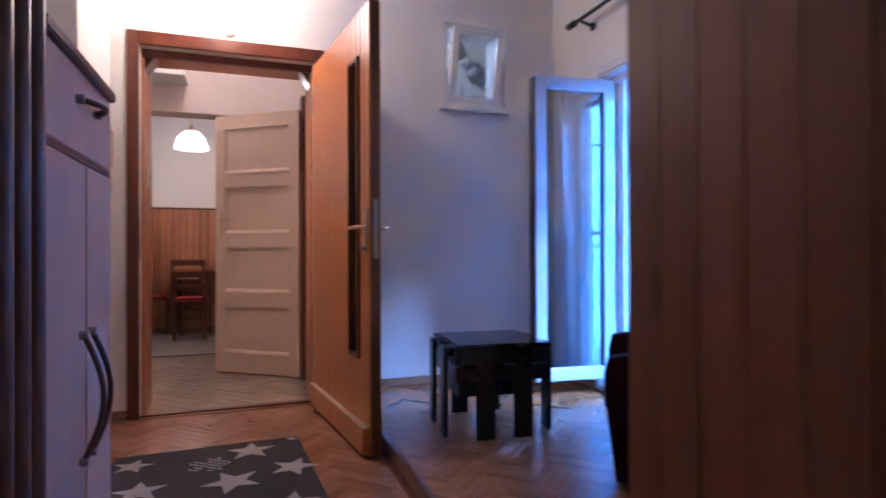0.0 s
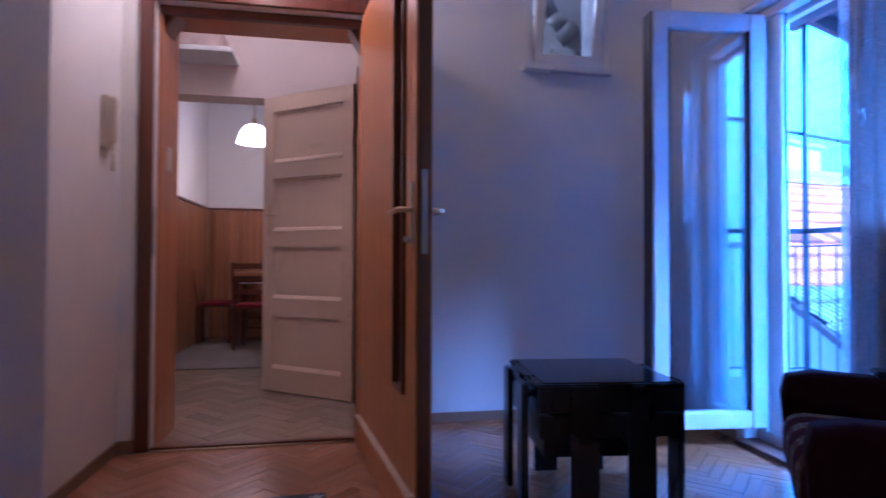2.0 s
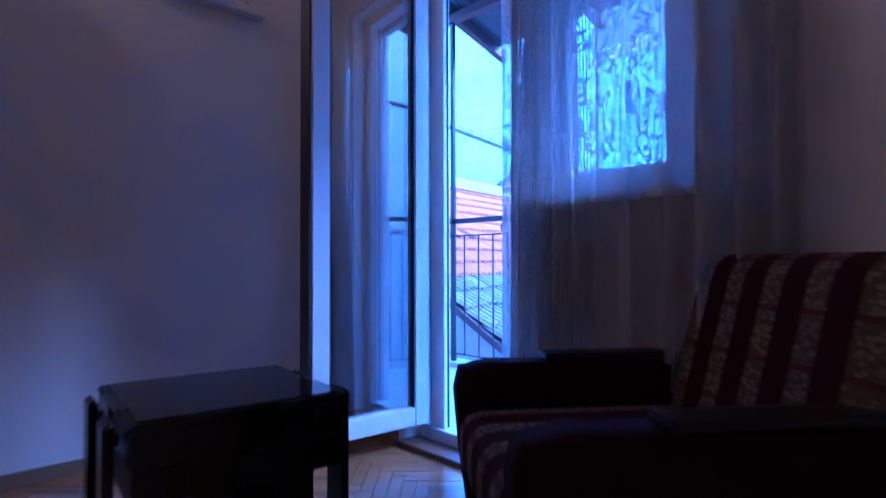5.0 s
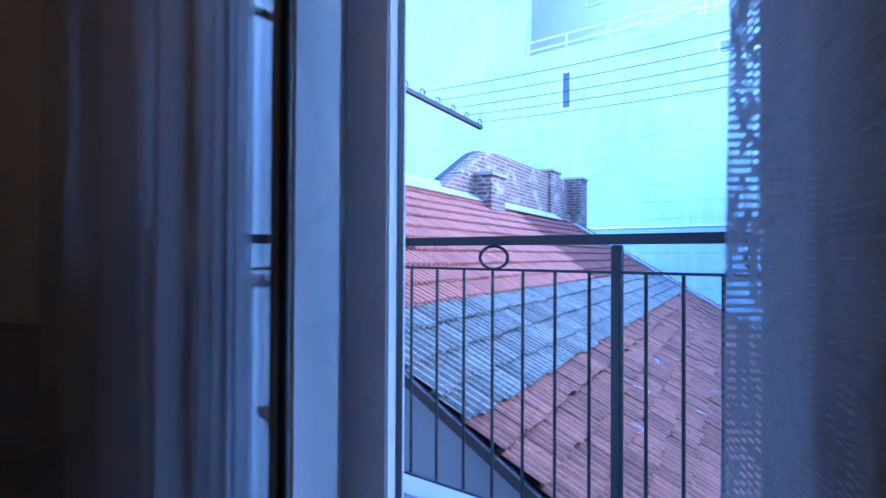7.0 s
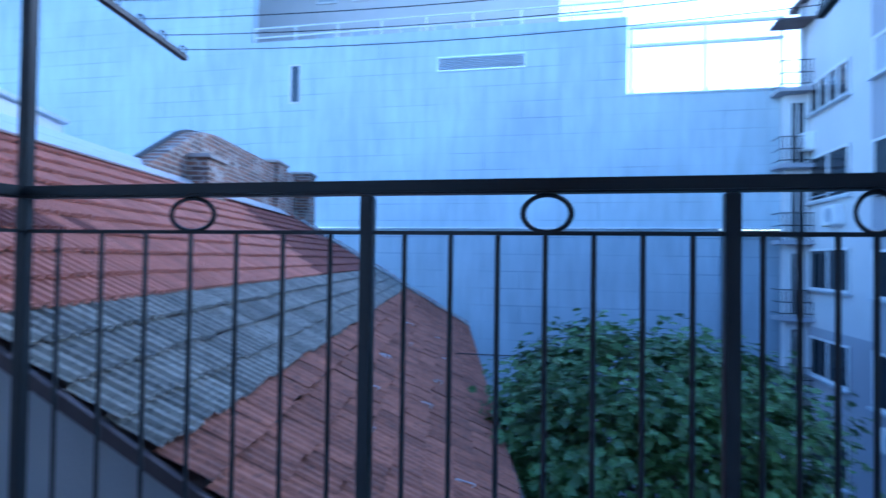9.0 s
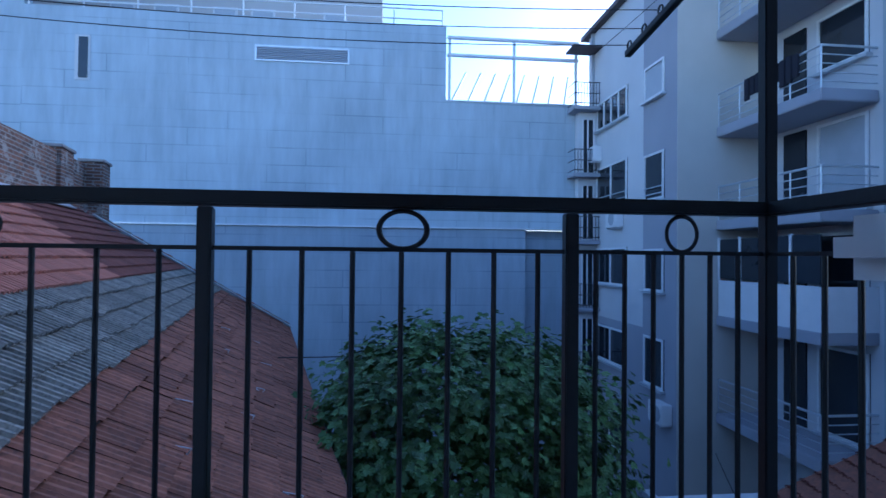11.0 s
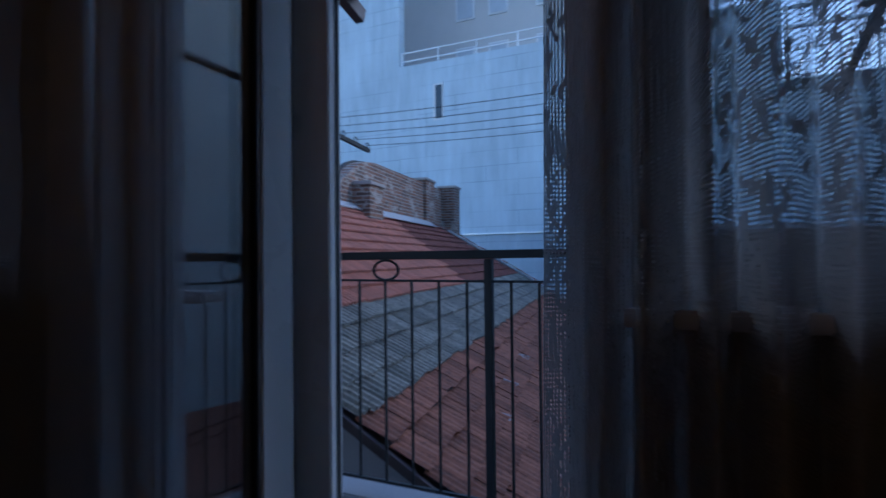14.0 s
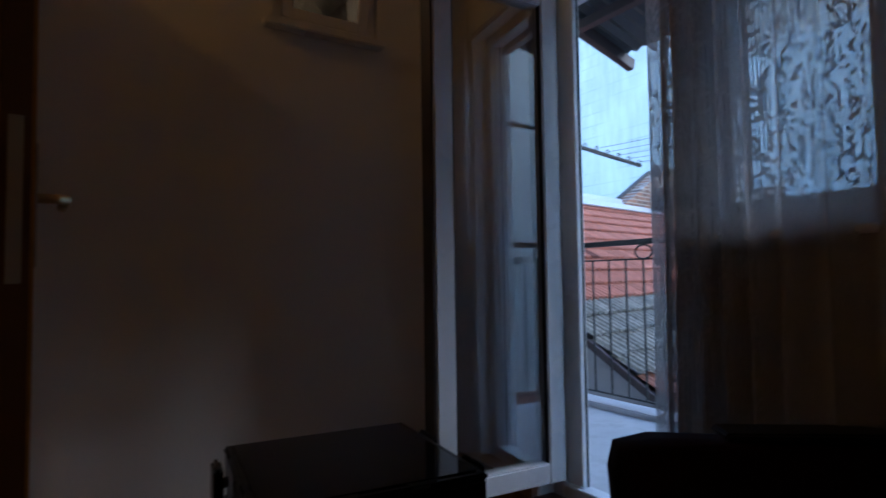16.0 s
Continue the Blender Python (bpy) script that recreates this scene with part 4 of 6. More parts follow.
for y in (3.0785, OY0 + 0.0825):
    part("gasket", cube(FX1 - 0.035, y, RF + 0.08, FX1 - 0.022, y + 0.001, OZ1 - 0.07), GASKET, bd)
    part("seal", cube(FX1 + 0.001, OY1 - 0.06 if y > 3 else OY0 + 0.02, RF + 0.08, FX1 + 0.012, OY1 - 0.045 if y > 3 else OY0 + 0.035, OZ1 - 0.07), GASKET, bd)
for b in ((FX1 + 0.013, OY1 - 0.05, RF, FX1 + 0.055, OY1 - 0.001, OZ1 - 0.003), (FX1 + 0.013, OY0 + 0.001, RF, FX1 + 0.055, OY0 + 0.05, OZ1 - 0.003), (FX1 + 0.013, OY0 + 0.051, OZ1 - 0.09, FX1 + 0.055, OY1 - 0.051, OZ1 - 0.003)):
    part("shutter_guide", cube(*b), PVC, bd, "white roller shutter guide rail", 0.003)
for z in (0.91, 1.545):
    bm = bmesh.new()
    box(bm, FX0 - 0.022, OY1 - 0.066, z - 0.05, FX0 - 0.0005, OY1 - 0.050, z + 0.05)
    box(bm, FX0 - 0.034, OY1 - 0.062, z - 0.025, FX0 - 0.0225, OY1 - 0.054, z + 0.022)
    part("locking_plate", bm, STEEL, bd, "steel locking plate", 0.001)
part("inner_reveal", cube(EX + 0.001, OY0 + 0.002, OZ1 - 0.016, FX0 - 0.001, OY1 - 0.002, OZ1 - 0.003), PVC, bd)
part("door_sill", cube(EX - 0.06, OY0 - 0.02, RF - 0.003, FX0 - 0.001, OY1 + 0.01, RF + 0.022), TRIMWOOD, bd, "brown wooden door sill", 0.004)
for b in ((EX - 0.012, OY1 + 0.001, RF, EX - 0.001, OY1 + 0.06, OZ1 + 0.06), (EX - 0.012, OY0 + 0.0, OZ1 - 0.0, EX - 0.001, OY1 + 0.0, OZ1 + 0.06)):
    part("casing", cube(*b), PVC, bd, "", 0.003)

LW, LH = 0.605, 2.105
leaf = thing("balcony_door_leaf", "white plastic balcony door leaf with one tall glass pane, opened inwards", "door", pose(3.045, 3.178, 0.18, 0, 0, 175.5))
S = 0.085
for b in ((0, -0.035, 0, S, 0.035, LH), (LW - S, -0.035, 0, LW, 0.035, LH), (S, -0.035, 0, LW - S, 0.035, S), (S, -0.035, LH - S, LW - S, 0.035, LH)):
    part("sash_bar", cube(*b), PVC, leaf, "", 0.006)
pn = part("pane", cube(S - 0.004, -0.008, S - 0.004, LW - S + 0.004, 0.008, LH - S + 0.004), GLASS, leaf)
pn.visible_shadow = False
for x in (S, LW - S - 0.004):
    part("pane_gasket", cube(x, 0.0085, S, x + 0.004, 0.030, LH - S), GASKET, leaf)
part("edge_gasket", cube(LW + 0.0005, -0.052, 0.01, LW + 0.009, 0.030, LH - 0.01), mottled("sash_edge_seal", (0.07, 0.055, 0.05), 0.6, 0.2), leaf, "dark seal and fittings along the edge")
part("overlap", cube(LW - 0.04, -0.056, 0.005, LW, -0.0355, LH - 0.005), PVC, leaf, "", 0.003)
bm = bmesh.new()
box(bm, LW - 0.058, -0.072, 0.98, LW - 0.026, -0.0565, 1.11)
rod(bm, (LW - 0.042, -0.07, 1.05), (LW - 0.042, -0.11, 1.05), 0.010)
rod(bm, (LW - 0.042, -0.105, 1.05), (LW - 0.17, -0.108, 1.05), 0.010)
part("handle", bm, WHITEPLASTIC, leaf, "white window handle turned level", 0.003)
for z in (0.09, LH - 0.15):
    bm = bmesh.new()
    rod(bm, (-0.016, -0.02, z), (-0.016, -0.02, z + 0.09), 0.012)
    part("hinge", bm, PVC, leaf)

# window beside it
w2 = thing("window_2", "white plastic window beside the balcony door behind the lace curtain", "window", None, "", "structure")
for b in ((FX0, 1.872, 1.162, FX1, 2.0, 2.268), (FX0, 2.38, 1.162, FX1, 2.468, 2.268), (FX0, 2.001, 1.162, FX1, 2.379, 1.265), (FX0, 2.001, 2.17, FX1, 2.379, 2.268)):
    part("frame_bar", cube(*b), PVC, w2, "", 0.005)
p2 = part("pane", cube(FX0 + 0.03, 2.0, 1.265, FX0 + 0.046, 2.38, 2.17), WINGLASS, w2)
p2.visible_shadow = False
part("inner_sill", cube(EX - 0.06, 1.85, 1.135, FX0 - 0.001, 2.49, 1.159), PVC, w2, "", 0.005)
bm = bmesh.new()
box(bm, FX0 - 0.012, 1.94, 1.20, FX0 - 0.001, 1.97, 1.235)
part("latch", bm, PVC, w2, "", 0.003)
structure("window_sill_outside", [(3.21, 1.75, 1.105, 3.30, 2.598, 1.140)], WHITEPLASTIC, "white outer window ledge with rounded edge", 0.012, "ledge")

# curtain rod and curtain
crod = thing("curtain_rod", "dark round metal curtain rod on brackets", "curtain rod")
bm = bmesh.new()
rod(bm, (2.87, 1.5, 2.76), (2.87, 3.42, 2.76), 0.014, 14)
part("rod", bm, IRON, crod, "", 0, True)
for y in (1.5, 3.42):
    bm = bmesh.new()
    rod(bm, (2.87, y - 0.05, 2.76), (2.87, y + 0.05, 2.76), 0.024, 14)
    part("finial", bm, IRON, crod, "", 0.004, True)
for y in (1.62, 3.30):
    bm = bmesh.new()
    rod(bm, (EX, y, 2.72), (2.87, y, 2.745), 0.010)
    rod(bm, (EX, y, 2.72), (EX - 0.012, y, 2.72), 0.03, 16)
    part("bracket", bm, IRON, crod)
bm = bmesh.new()
uvl = bm.loops.layers.uv.new("UVMap")
NU, NV = 300, 36
grid = []
for i in range(NU + 1):
    s = i / NU
    col = []
    for j in range(NV + 1):
        v = j / NV
        low = 1 - v
        y = 2.577 - 1.02 * s + 0.045 * low * low * (1 - s) ** 8 + 0.008 * math.sin(60 * s)
        fold = math.sin(2 * math.pi * (13.0 * max(0.0, s - 0.045) + 0.9 * math.sin(5 * s) + 0.05 * low)) * min(1.0, 0.25 + 12 * s)
        x = 2.90 + (0.036 + 0.014 * math.sin(9 * s)) * fold + 0.018 * math.sin(21 * s + 2 * low) * low + 0.02 * low * (1 - s) ** 4
        col.append(bm.verts.new((x, y, 0.13 + 2.62 * v)))
    grid.append(col)
for i in range(NU):
    for j in range(NV):
        f = bm.faces.new((grid[i][j], grid[i + 1][j], grid[i + 1][j + 1], grid[i][j + 1]))
        for lp, (a, b) in zip(f.loops, ((i, j), (i + 1, j), (i + 1, j + 1), (i, j + 1))):
            lp[uvl].uv = (1.7 * a / NU, 2.64 * b / NV)
single("lace_curtain", bm, LACE, "sheer pale lace curtain with woven leaves, half drawn", "curtain", None, 0, True)

# ---- room: nest of black side tables ----
tb = thing("side_table", "black lacquered nest of square tables with slab legs and glass top", "table", pose(1.895, 2.765, RF, 0, 0, -6))
TH = 0.582 - RF
A = 0.27
part("tabletop", cube(-A, -A, TH - 0.022, A, A, TH - 0.004), BLACK, tb, "", 0.006)
part("glass_top", cube(-A + 0.022, -A + 0.022, TH - 0.0035, A - 0.022, A - 0.022, TH), BLACKGLASS, tb, "black glass inlay", 0.001)
for b in ((-A + 0.004, -A + 0.004, TH - 0.105, A - 0.004, -A + 0.026, TH - 0.0225), (-A + 0.004, A - 0.026, TH - 0.105, A - 0.004, A - 0.004, TH - 0.0225),
          (-A + 0.004, -A + 0.027, TH - 0.105, -A + 0.026, A - 0.027, TH - 0.0225), (A - 0.026, -A + 0.027, TH - 0.105, A - 0.004, A - 0.027, TH - 0.0225)):
    part("apron", cube(*b), BLACK, tb, "", 0.003)
part("inner_table", cube(-A + 0.008, -A + 0.008, TH - 0.195, A - 0.008, A - 0.008, TH - 0.112), BLACK, tb, "nested smaller table", 0.004)
part("inner_shelf", cube(-A + 0.05, -A + 0.12, TH - 0.30, A - 0.16, A - 0.05, TH - 0.196), BLACK, tb, "lowest nested table", 0.004)
for c in (-0.155, 0.055):
    part("leg", cube(c, -A - 0.001, 0, c + 0.105, -A + 0.0035, TH - 0.023), BLACK, tb, "", 0.002)
    part("leg", cube(c, A - 0.0035, 0, c + 0.105, A + 0.001, TH - 0.023), BLACK, tb, "", 0.002)
for c in (-0.19, 0.085):
    part("leg", cube(-A - 0.040, c, 0, -A - 0.016, c + 0.105, TH - 0.012), BLACK, tb, "", 0.008)
    part("leg", cube(A + 0.016, c, 0, A + 0.040, c + 0.105, TH - 0.012), BLACK, tb, "", 0.008)
    for s in (-1, 1):
        bm = bmesh.new()
        rod(bm, (s * A, c + 0.05, TH - 0.06), (s * (A + 0.017), c + 0.05, TH - 0.06), 0.014)
        part("spacer", bm, BLACK, tb)

# ---- room: armchair ----
ac = thing("armchair", "old upholstered armchair, wine red sides and striped beige cushions", "armchair", pose(2.525, 1.825, RF, 0, 0, 53.0))
# local x across (towards the curtain), y towards the seat front


def pillow(x0, y0, z0, x1, y1, z1, r, n=12):
    """A box with fully rounded edges and a slight bulge."""
    bm = bmesh.new()
    bmesh.ops.create_cube(bm, size=2)
    bmesh.ops.subdivide_edges(bm, edges=bm.edges, cuts=n, use_grid_fill=True)
    c = Vector(((x0 + x1) / 2, (y0 + y1) / 2, (z0 + z1) / 2))
    h = Vector(((x1 - x0) / 2, (y1 - y0) / 2, (z1 - z0) / 2))
    for v in bm.verts:
        q = Vector(math.copysign(abs(a) ** 0.6, a) * b for a, b in zip(v.co, h))
        inner = Vector(max(-b + r, min(b - r, a)) for a, b in zip(q, h))
        d = q - inner
        v.co = c + inner + (d.normalized() * r if d.length > 1e-6 else d)
    return bm


HWD = 0.40
for s, nm in ((-1, "near"), (1, "far")):
    bm = bmesh.new()
    prof = [(-0.52, 0.05), (-0.57, 0.30), (-0.55, 0.48), (-0.46, 0.545), (0.30, 0.565), (0.385, 0.545), (0.40, 0.48), (0.385, 0.30), (0.35, 0.05)]
    x0, x1 = sorted((s * (HWD - 0.115), s * HWD))
    a = [bm.verts.new((x0, y, z)) for y, z in prof]
    b = [bm.verts.new((x1, y, z)) for y, z in prof]
    bm.faces.new(a)
    bm.faces.new(b[::-1])
    for i in range(len(prof)):
        j = (i + 1) % len(prof)
        bm.faces.new((a[i], b[i], b[j], a[j]))
    arm = part("arm", bm, WINE, ac, "", 0.045, True, None, 3)
    x2, x3 = sorted((s * (HWD - 0.09), s * (HWD + 0.006)))
    part("armrest", cube(x2, -0.36, 0.566, x3, 0.14, 0.585), LEATHER, arm, "black polished armrest board", 0.006)
part("seat_base", cube(-HWD + 0.116, -0.48, 0.06, HWD - 0.116, 0.345, 0.27), WINE, ac, "", 0.02)
part("seat_cushion", pillow(-HWD + 0.118, -0.26, 0.272, HWD - 0.118, 0.405, 0.45, 0.06), STRIPE, ac, "striped seat cushion", 0, True)
part("back_cushion", pillow(-0.385, -0.09, 0.0, 0.30, 0.09, 0.575, 0.085), STRIPE, ac, "striped back cushion with rounded top", 0, True, pose(0, -0.26, 0.315, 15))
part("backrest", pillow(-0.35, -0.09, 0.0, 0.31, 0.09, 0.69, 0.08), WINE, ac, "", 0, True, pose(0, -0.42, 0.09, 15))
for x in (-0.33, 0.33):
    for y in (-0.34, 0.30):
        bm = bmesh.new()
        rod(bm, (x, y, 0), (x, y, 0.07), 0.02, 12, 0.028)
        part("foot", bm, BLACK, ac)

# ---- balcony ----
BX = 4.337           # line of the front railing
PY = (4.291, 3.241, 2.390, 1.879)
structure("balcony_slab", [(3.14, 1.72, -0.05, 4.47, 4.42, 0.135)], CONCRETE, "pale grey screed balcony floor", 0.006, "balcony floor")
structure("balcony_kerb", [(4.27, 1.74, 0.136, 4.45, 4.40, 0.172)], STUCCO, "low grey kerb under the railing", 0.008, "kerb")
structure("outer_wall", [(3.203, 4.42, -6.6, 3.28, 12.0, 6.5), (3.203, -9.0, -6.6, 3.28, 1.72, 6.5), (3.203, 1.72, 2.9, 3.28, 4.42, 6.5), (3.203, 1.72, -6.6, 3.28, 4.42, -0.06),
                         (-6.0, 11.9, -6.6, 3.2, 12.0, 6.5), (-6.0, -9.0, -6.6, 3.2, -8.9, 6.5), (-6.1, -9.0, -6.6, -6.0, 12.0, 6.5)], STUCCO, "grey stuccoed outer walls of the block of flats")
structure("outer_roof", [(-6.1, -9.0, 6.5, 3.5, 12.0, 6.7)], VERGE, "flat roof of the block of flats", 0, "roof")

rail = thing("balcony_railing", "dark painted iron balcony railing with rings under the handrail", "railing")
ZT, ZM, ZB = 1.247, 1.135, 0.235


def baluster(x, y):
    bm = bmesh.new()
    rod(bm, (x, y, ZB), (x, y, ZM), 0.0065, 8)
    part("baluster", bm, IRON, rail)


def oval(x, y, normal, wide=1.28):
    bm = bmesh.new()
    ringmesh(bm, (x, y, 1.182), 0.044, 0.0055, normal, 28, 6, wide)
    part("ring", bm, IRON, rail, "", 0, True)


for n, y in enumerate(PY):
    tall = n in (0, 3)
    part("post", cube(BX - 0.0165, y - 0.0165, 0.173, BX + 0.0165, y + 0.0165, 2.93 if tall else ZT - 0.02), IRON, rail, "", 0.003)
part("handrail", cube(BX - 0.024, PY[3] - 0.02, ZT - 0.0175, BX + 0.024, PY[0] + 0.02, ZT + 0.0175), IRON, rail, "", 0.005)
for a, b in zip(PY, PY[1:]):
    part("mid_bar", cube(BX - 0.006, b + 0.017, ZM - 0.005, BX + 0.006, a - 0.017, ZM + 0.005), IRON, rail)
    part("bottom_bar", cube(BX - 0.008, b + 0.017, ZB - 0.007, BX + 0.008, a - 0.017, ZB + 0.003), IRON, rail)
    if a - b > 0.6:
        for k in range(7):
            baluster(BX, a + (b - a) * (0.114 + 0.139 * k - 0.0012 * k * k))
        oval(BX, a + (b - a) * 0.524, "X", 1.48 if a - b > 1 else 1.28)
    else:
        for k in range(6):
            baluster(BX, a - 0.063 - 0.0735 * k)
        oval(BX, a - 0.283, "X", 0.9)
for y in (PY[0], PY[3]):
    x0, x1 = 3.28, BX - 0.017
    part("handrail", cube(x0, y - 0.02, ZT - 0.0175, BX - 0.025, y + 0.02, ZT + 0.0175), IRON, rail, "", 0.005)
    part("mid_bar", cube(x0, y - 0.006, ZM - 0.005, x1, y + 0.006, ZM + 0.005), IRON, rail)
    part("bottom_bar", cube(x0, y - 0.008, ZB - 0.007, x1, y + 0.008, ZB + 0.003), IRON, rail)
    for k in range(10):
        baluster(x1 - 0.072 - 0.096 * k, y)
    oval((x0 + x1) / 2, y, "Y")
    part("side_post", cube(x0 - 0.02, y - 0.0165, 0.173, x0 + 0.01, y + 0.0165, ZT), IRON, rail)

ENDS = []
for y in (4.315, 1.925):
    arm = thing("clothesline_bracket", "dark iron clothes line bracket with welded rings", "bracket", None, "clothes line brackets")
    a, b = Vector((3.45, y, 2.085)), Vector((5.065, y, 1.900))
    bm = bmesh.new()
    q = (b - a).to_track_quat("X", "Z").to_matrix().to_4x4()
    box(bm, -(b - a).length / 2, -0.012, -0.012, (b - a).length / 2, 0.012, 0.012, Matrix.Translation((a + b) / 2) @ q)
    part("bar", bm, IRON, arm, "", 0.002)
    hooks = []
    for k in range(6):
        p = b.lerp(a, 0.01 + k * 0.075) + Vector((0, 0, 0.028))
        bm = bmesh.new()
        ringmesh(bm, p, 0.016, 0.0035, "Y", 16, 5)
        part("ring", bm, IRON, arm, "", 0, True)
        hooks.append(p)
    ENDS.append(hooks)
for a, b in list(zip(*ENDS))[::1][:5]:
    bm = bmesh.new()
    pts = [a.lerp(b, k / 14) - Vector((0, 0, 0.035 * 4 * (k / 14) * (1 - k / 14))) for k in range(15)]
    cord(bm, pts, 0.0018, 5)
    single("laundry_line", bm, CABLE, "thin plastic laundry line between the arms", "laundry line", None, 0, True, "", "laundry lines")

can = thing("balcony_canopy", "dark corrugated canopy over the balcony on wooden rafters", "canopy")
bm = bmesh.new()
rows = []
for k in range(121):
    y = 1.15 + 3.30 * k / 120
    w = 0.014 * math.sin(2 * math.pi * k / 4)
    rows.append([bm.verts.new((3.28, y, 3.24 + w)), bm.verts.new((4.92, y, 2.775 + w)), bm.verts.new((3.28, y, 3.244 + w)), bm.verts.new((4.92, y, 2.779 + w))])
for a, b in zip(rows, rows[1:]):
    bm.faces.new((a[0], a[1], b[1], b[0]))
    bm.faces.new((a[2], b[2], b[3], a[3]))
    bm.faces.new((a[1], a[3], b[3], b[1]))
part("sheet", bm, mottled("grey_corrugated_sheet", (0.10, 0.105, 0.11), 0.7, 0.2, 30, 3), can)
for y in (1.25, 2.3, 3.35, 4.30):
    bm = bmesh.new()
    box(bm, -0.78, -0.03, -0.045, 0.78, 0.03, 0.045, Matrix.Translation((4.23, y, 2.925)) @ pose(0, 0, 0, 0, 17.6, 0))
    part("rafter", bm, VERGE, can, "", 0.004)
part("purlin", cube(4.30, 1.2, 2.80, 4.37, 4.4, 2.865), VERGE, can, "reddish wooden purlin", 0.004)

# ---- neighbouring house with the tiled roof ----
RO, RD, RU = Vector((5.26, 4.34, 0.017)), Vector((0.98056, 0.19622, 0)), Vector((-0.19622, 0.98056, 0))
SL = 0.6763
CO = 1 / math.sqrt(1 + SL * SL)


def at(u, v, lift=0.0):
    return RO + RD * u + RU * v + Vector((0, 0, SL * v)) + Vector((-RU.x * SL, -RU.y * SL, 1)) * CO * lift


V0, V1 = -1.80, 3.30


def hip(v):
    return 12.6 + (2.9 - v) * 0.80


house = thing("neighbour_house", "low old house with a patched clay tile roof and grey gable", "house")
bm = bmesh.new()
base = [at(0.03, V0 + 0.1), at(0.03, V1), at(0.03, V1 + 4.6), at(hip(-1.7) - 0.1, V1 + 4.6), at(hip(2.8), V1), at(hip(-1.7) - 0.1, V0 + 0.1)]
zz = [at(0, V0 + 0.1).z - 0.06, at(0, V1).z - 0.06, at(0, V0 + 0.1).z - 0.06]
top = [bm.verts.new((p.x, p.y, z)) for p, z in zip(base, (zz[0], zz[1], zz[2], zz[2], zz[1], zz[0]))]
low = [bm.verts.new((p.x, p.y, -6.6)) for p in base]
for i in range(6):
    j = (i + 1) % 6
    bm.faces.new((top[i], top[j], low[j], low[i]))
bm.faces.new((top[1], top[2], top[3], top[4]))
bm.faces.new((top[0], top[1], top[4], top[5]))
part("wall", bm, mottled("grey_gable_render", (0.36, 0.36, 0.37), 0.95, 0.08, 50, 1.2, 0.5), house)


def slab(u0, v0, u1, v1, l0, l1, uu0=None, uu1=None):
    bm = bmesh.new()
    a0, a1 = (u0, u1) if uu0 is None else (uu0, uu1)
    v = [bm.verts.new(at(*p)) for p in ((u0, v0, l0), (u1, v0, l0), (a1, v1, l0), (a0, v1, l0), (u0, v0, l1), (u1, v0, l1), (a1, v1, l1), (a0, v1, l1))]
    for f in ((3, 2, 1, 0), (4, 5, 6, 7), (0, 1, 5, 4), (1, 2, 6, 5), (2, 3, 7, 6), (3, 0, 4, 7)):
        bm.faces.new([v[i] for i in f])
    return bm


roof = part("roof", slab(0.0, V0, hip(V0), V1, -0.05, -0.005, 0.0, hip(V1)), VERGE, house)
part("verge_board", slab(-0.035, V0 - 0.03, 0.0, V1, -0.05, 0.012), VERGE, house, "dark brown verge board")
part("gutter", slab(0.0, V0 - 0.10, hip(V0), V0 - 0.02, -0.08, -0.02), VERGE, house, "dark gutter")
part("ridge_flashing", slab(2.1, V1 - 0.20, 7.2, V1 + 0.0, 0.10, 0.125), TIN, house, "bright tin flashing along the ridge")
part("ridge_cap", slab(0.0, V1 + 0.02, 12.2, V1 + 0.22, 0.02, 0.12), TIN, house)
part("flashing", slab(7.3, V1 - 0.30, 11.8, V1 - 0.04, 0.10, 0.12), TIN, house, "tin strip along the brick wall")
part("hip_strip", slab(hip(V0) - 0.08, V0, hip(V0) + 0.12, V1 - 0.4, 0.105, 0.14, hip(V1 - 0.4) - 0.08, hip(V1 - 0.4) + 0.12), TIN, house, "pale metal hip strip")


def tile_mesh(name, material, ribs):
    bm = bmesh.new()
    w, ln = 0.196, 0.300
    xs = [0, 0.02, 0.035, 0.055, 0.075, 0.095, 0.115, 0.135, 0.155, 0.175, 0.196]
    hs = [0.004, 0.004, 0.032, 0.036, 0.006, 0.004, 0.004, 0.032, 0.036, 0.006, 0.010]
    if not ribs:
        hs = [0.018, 0.004, 0.004, 0.018, 0.018, 0.004, 0.004, 0.018, 0.018, 0.004, 0.018]
    lo = [bm.verts.new((x, 0.0, h + 0.046)) for x, h in zip(xs, hs)]
    hi = [bm.verts.new((x, ln, h)) for x, h in zip(xs, hs)]
    un = [bm.verts.new((x, 0.002, h + 0.028)) for x, h in zip(xs, hs)]
    for i in range(len(xs) - 1):
        bm.faces.new((lo[i], lo[i + 1], hi[i + 1], hi[i]))
        bm.faces.new((un[i + 1], un[i], lo[i], lo[i + 1])[::-1])
    return finish(bm, name, material)


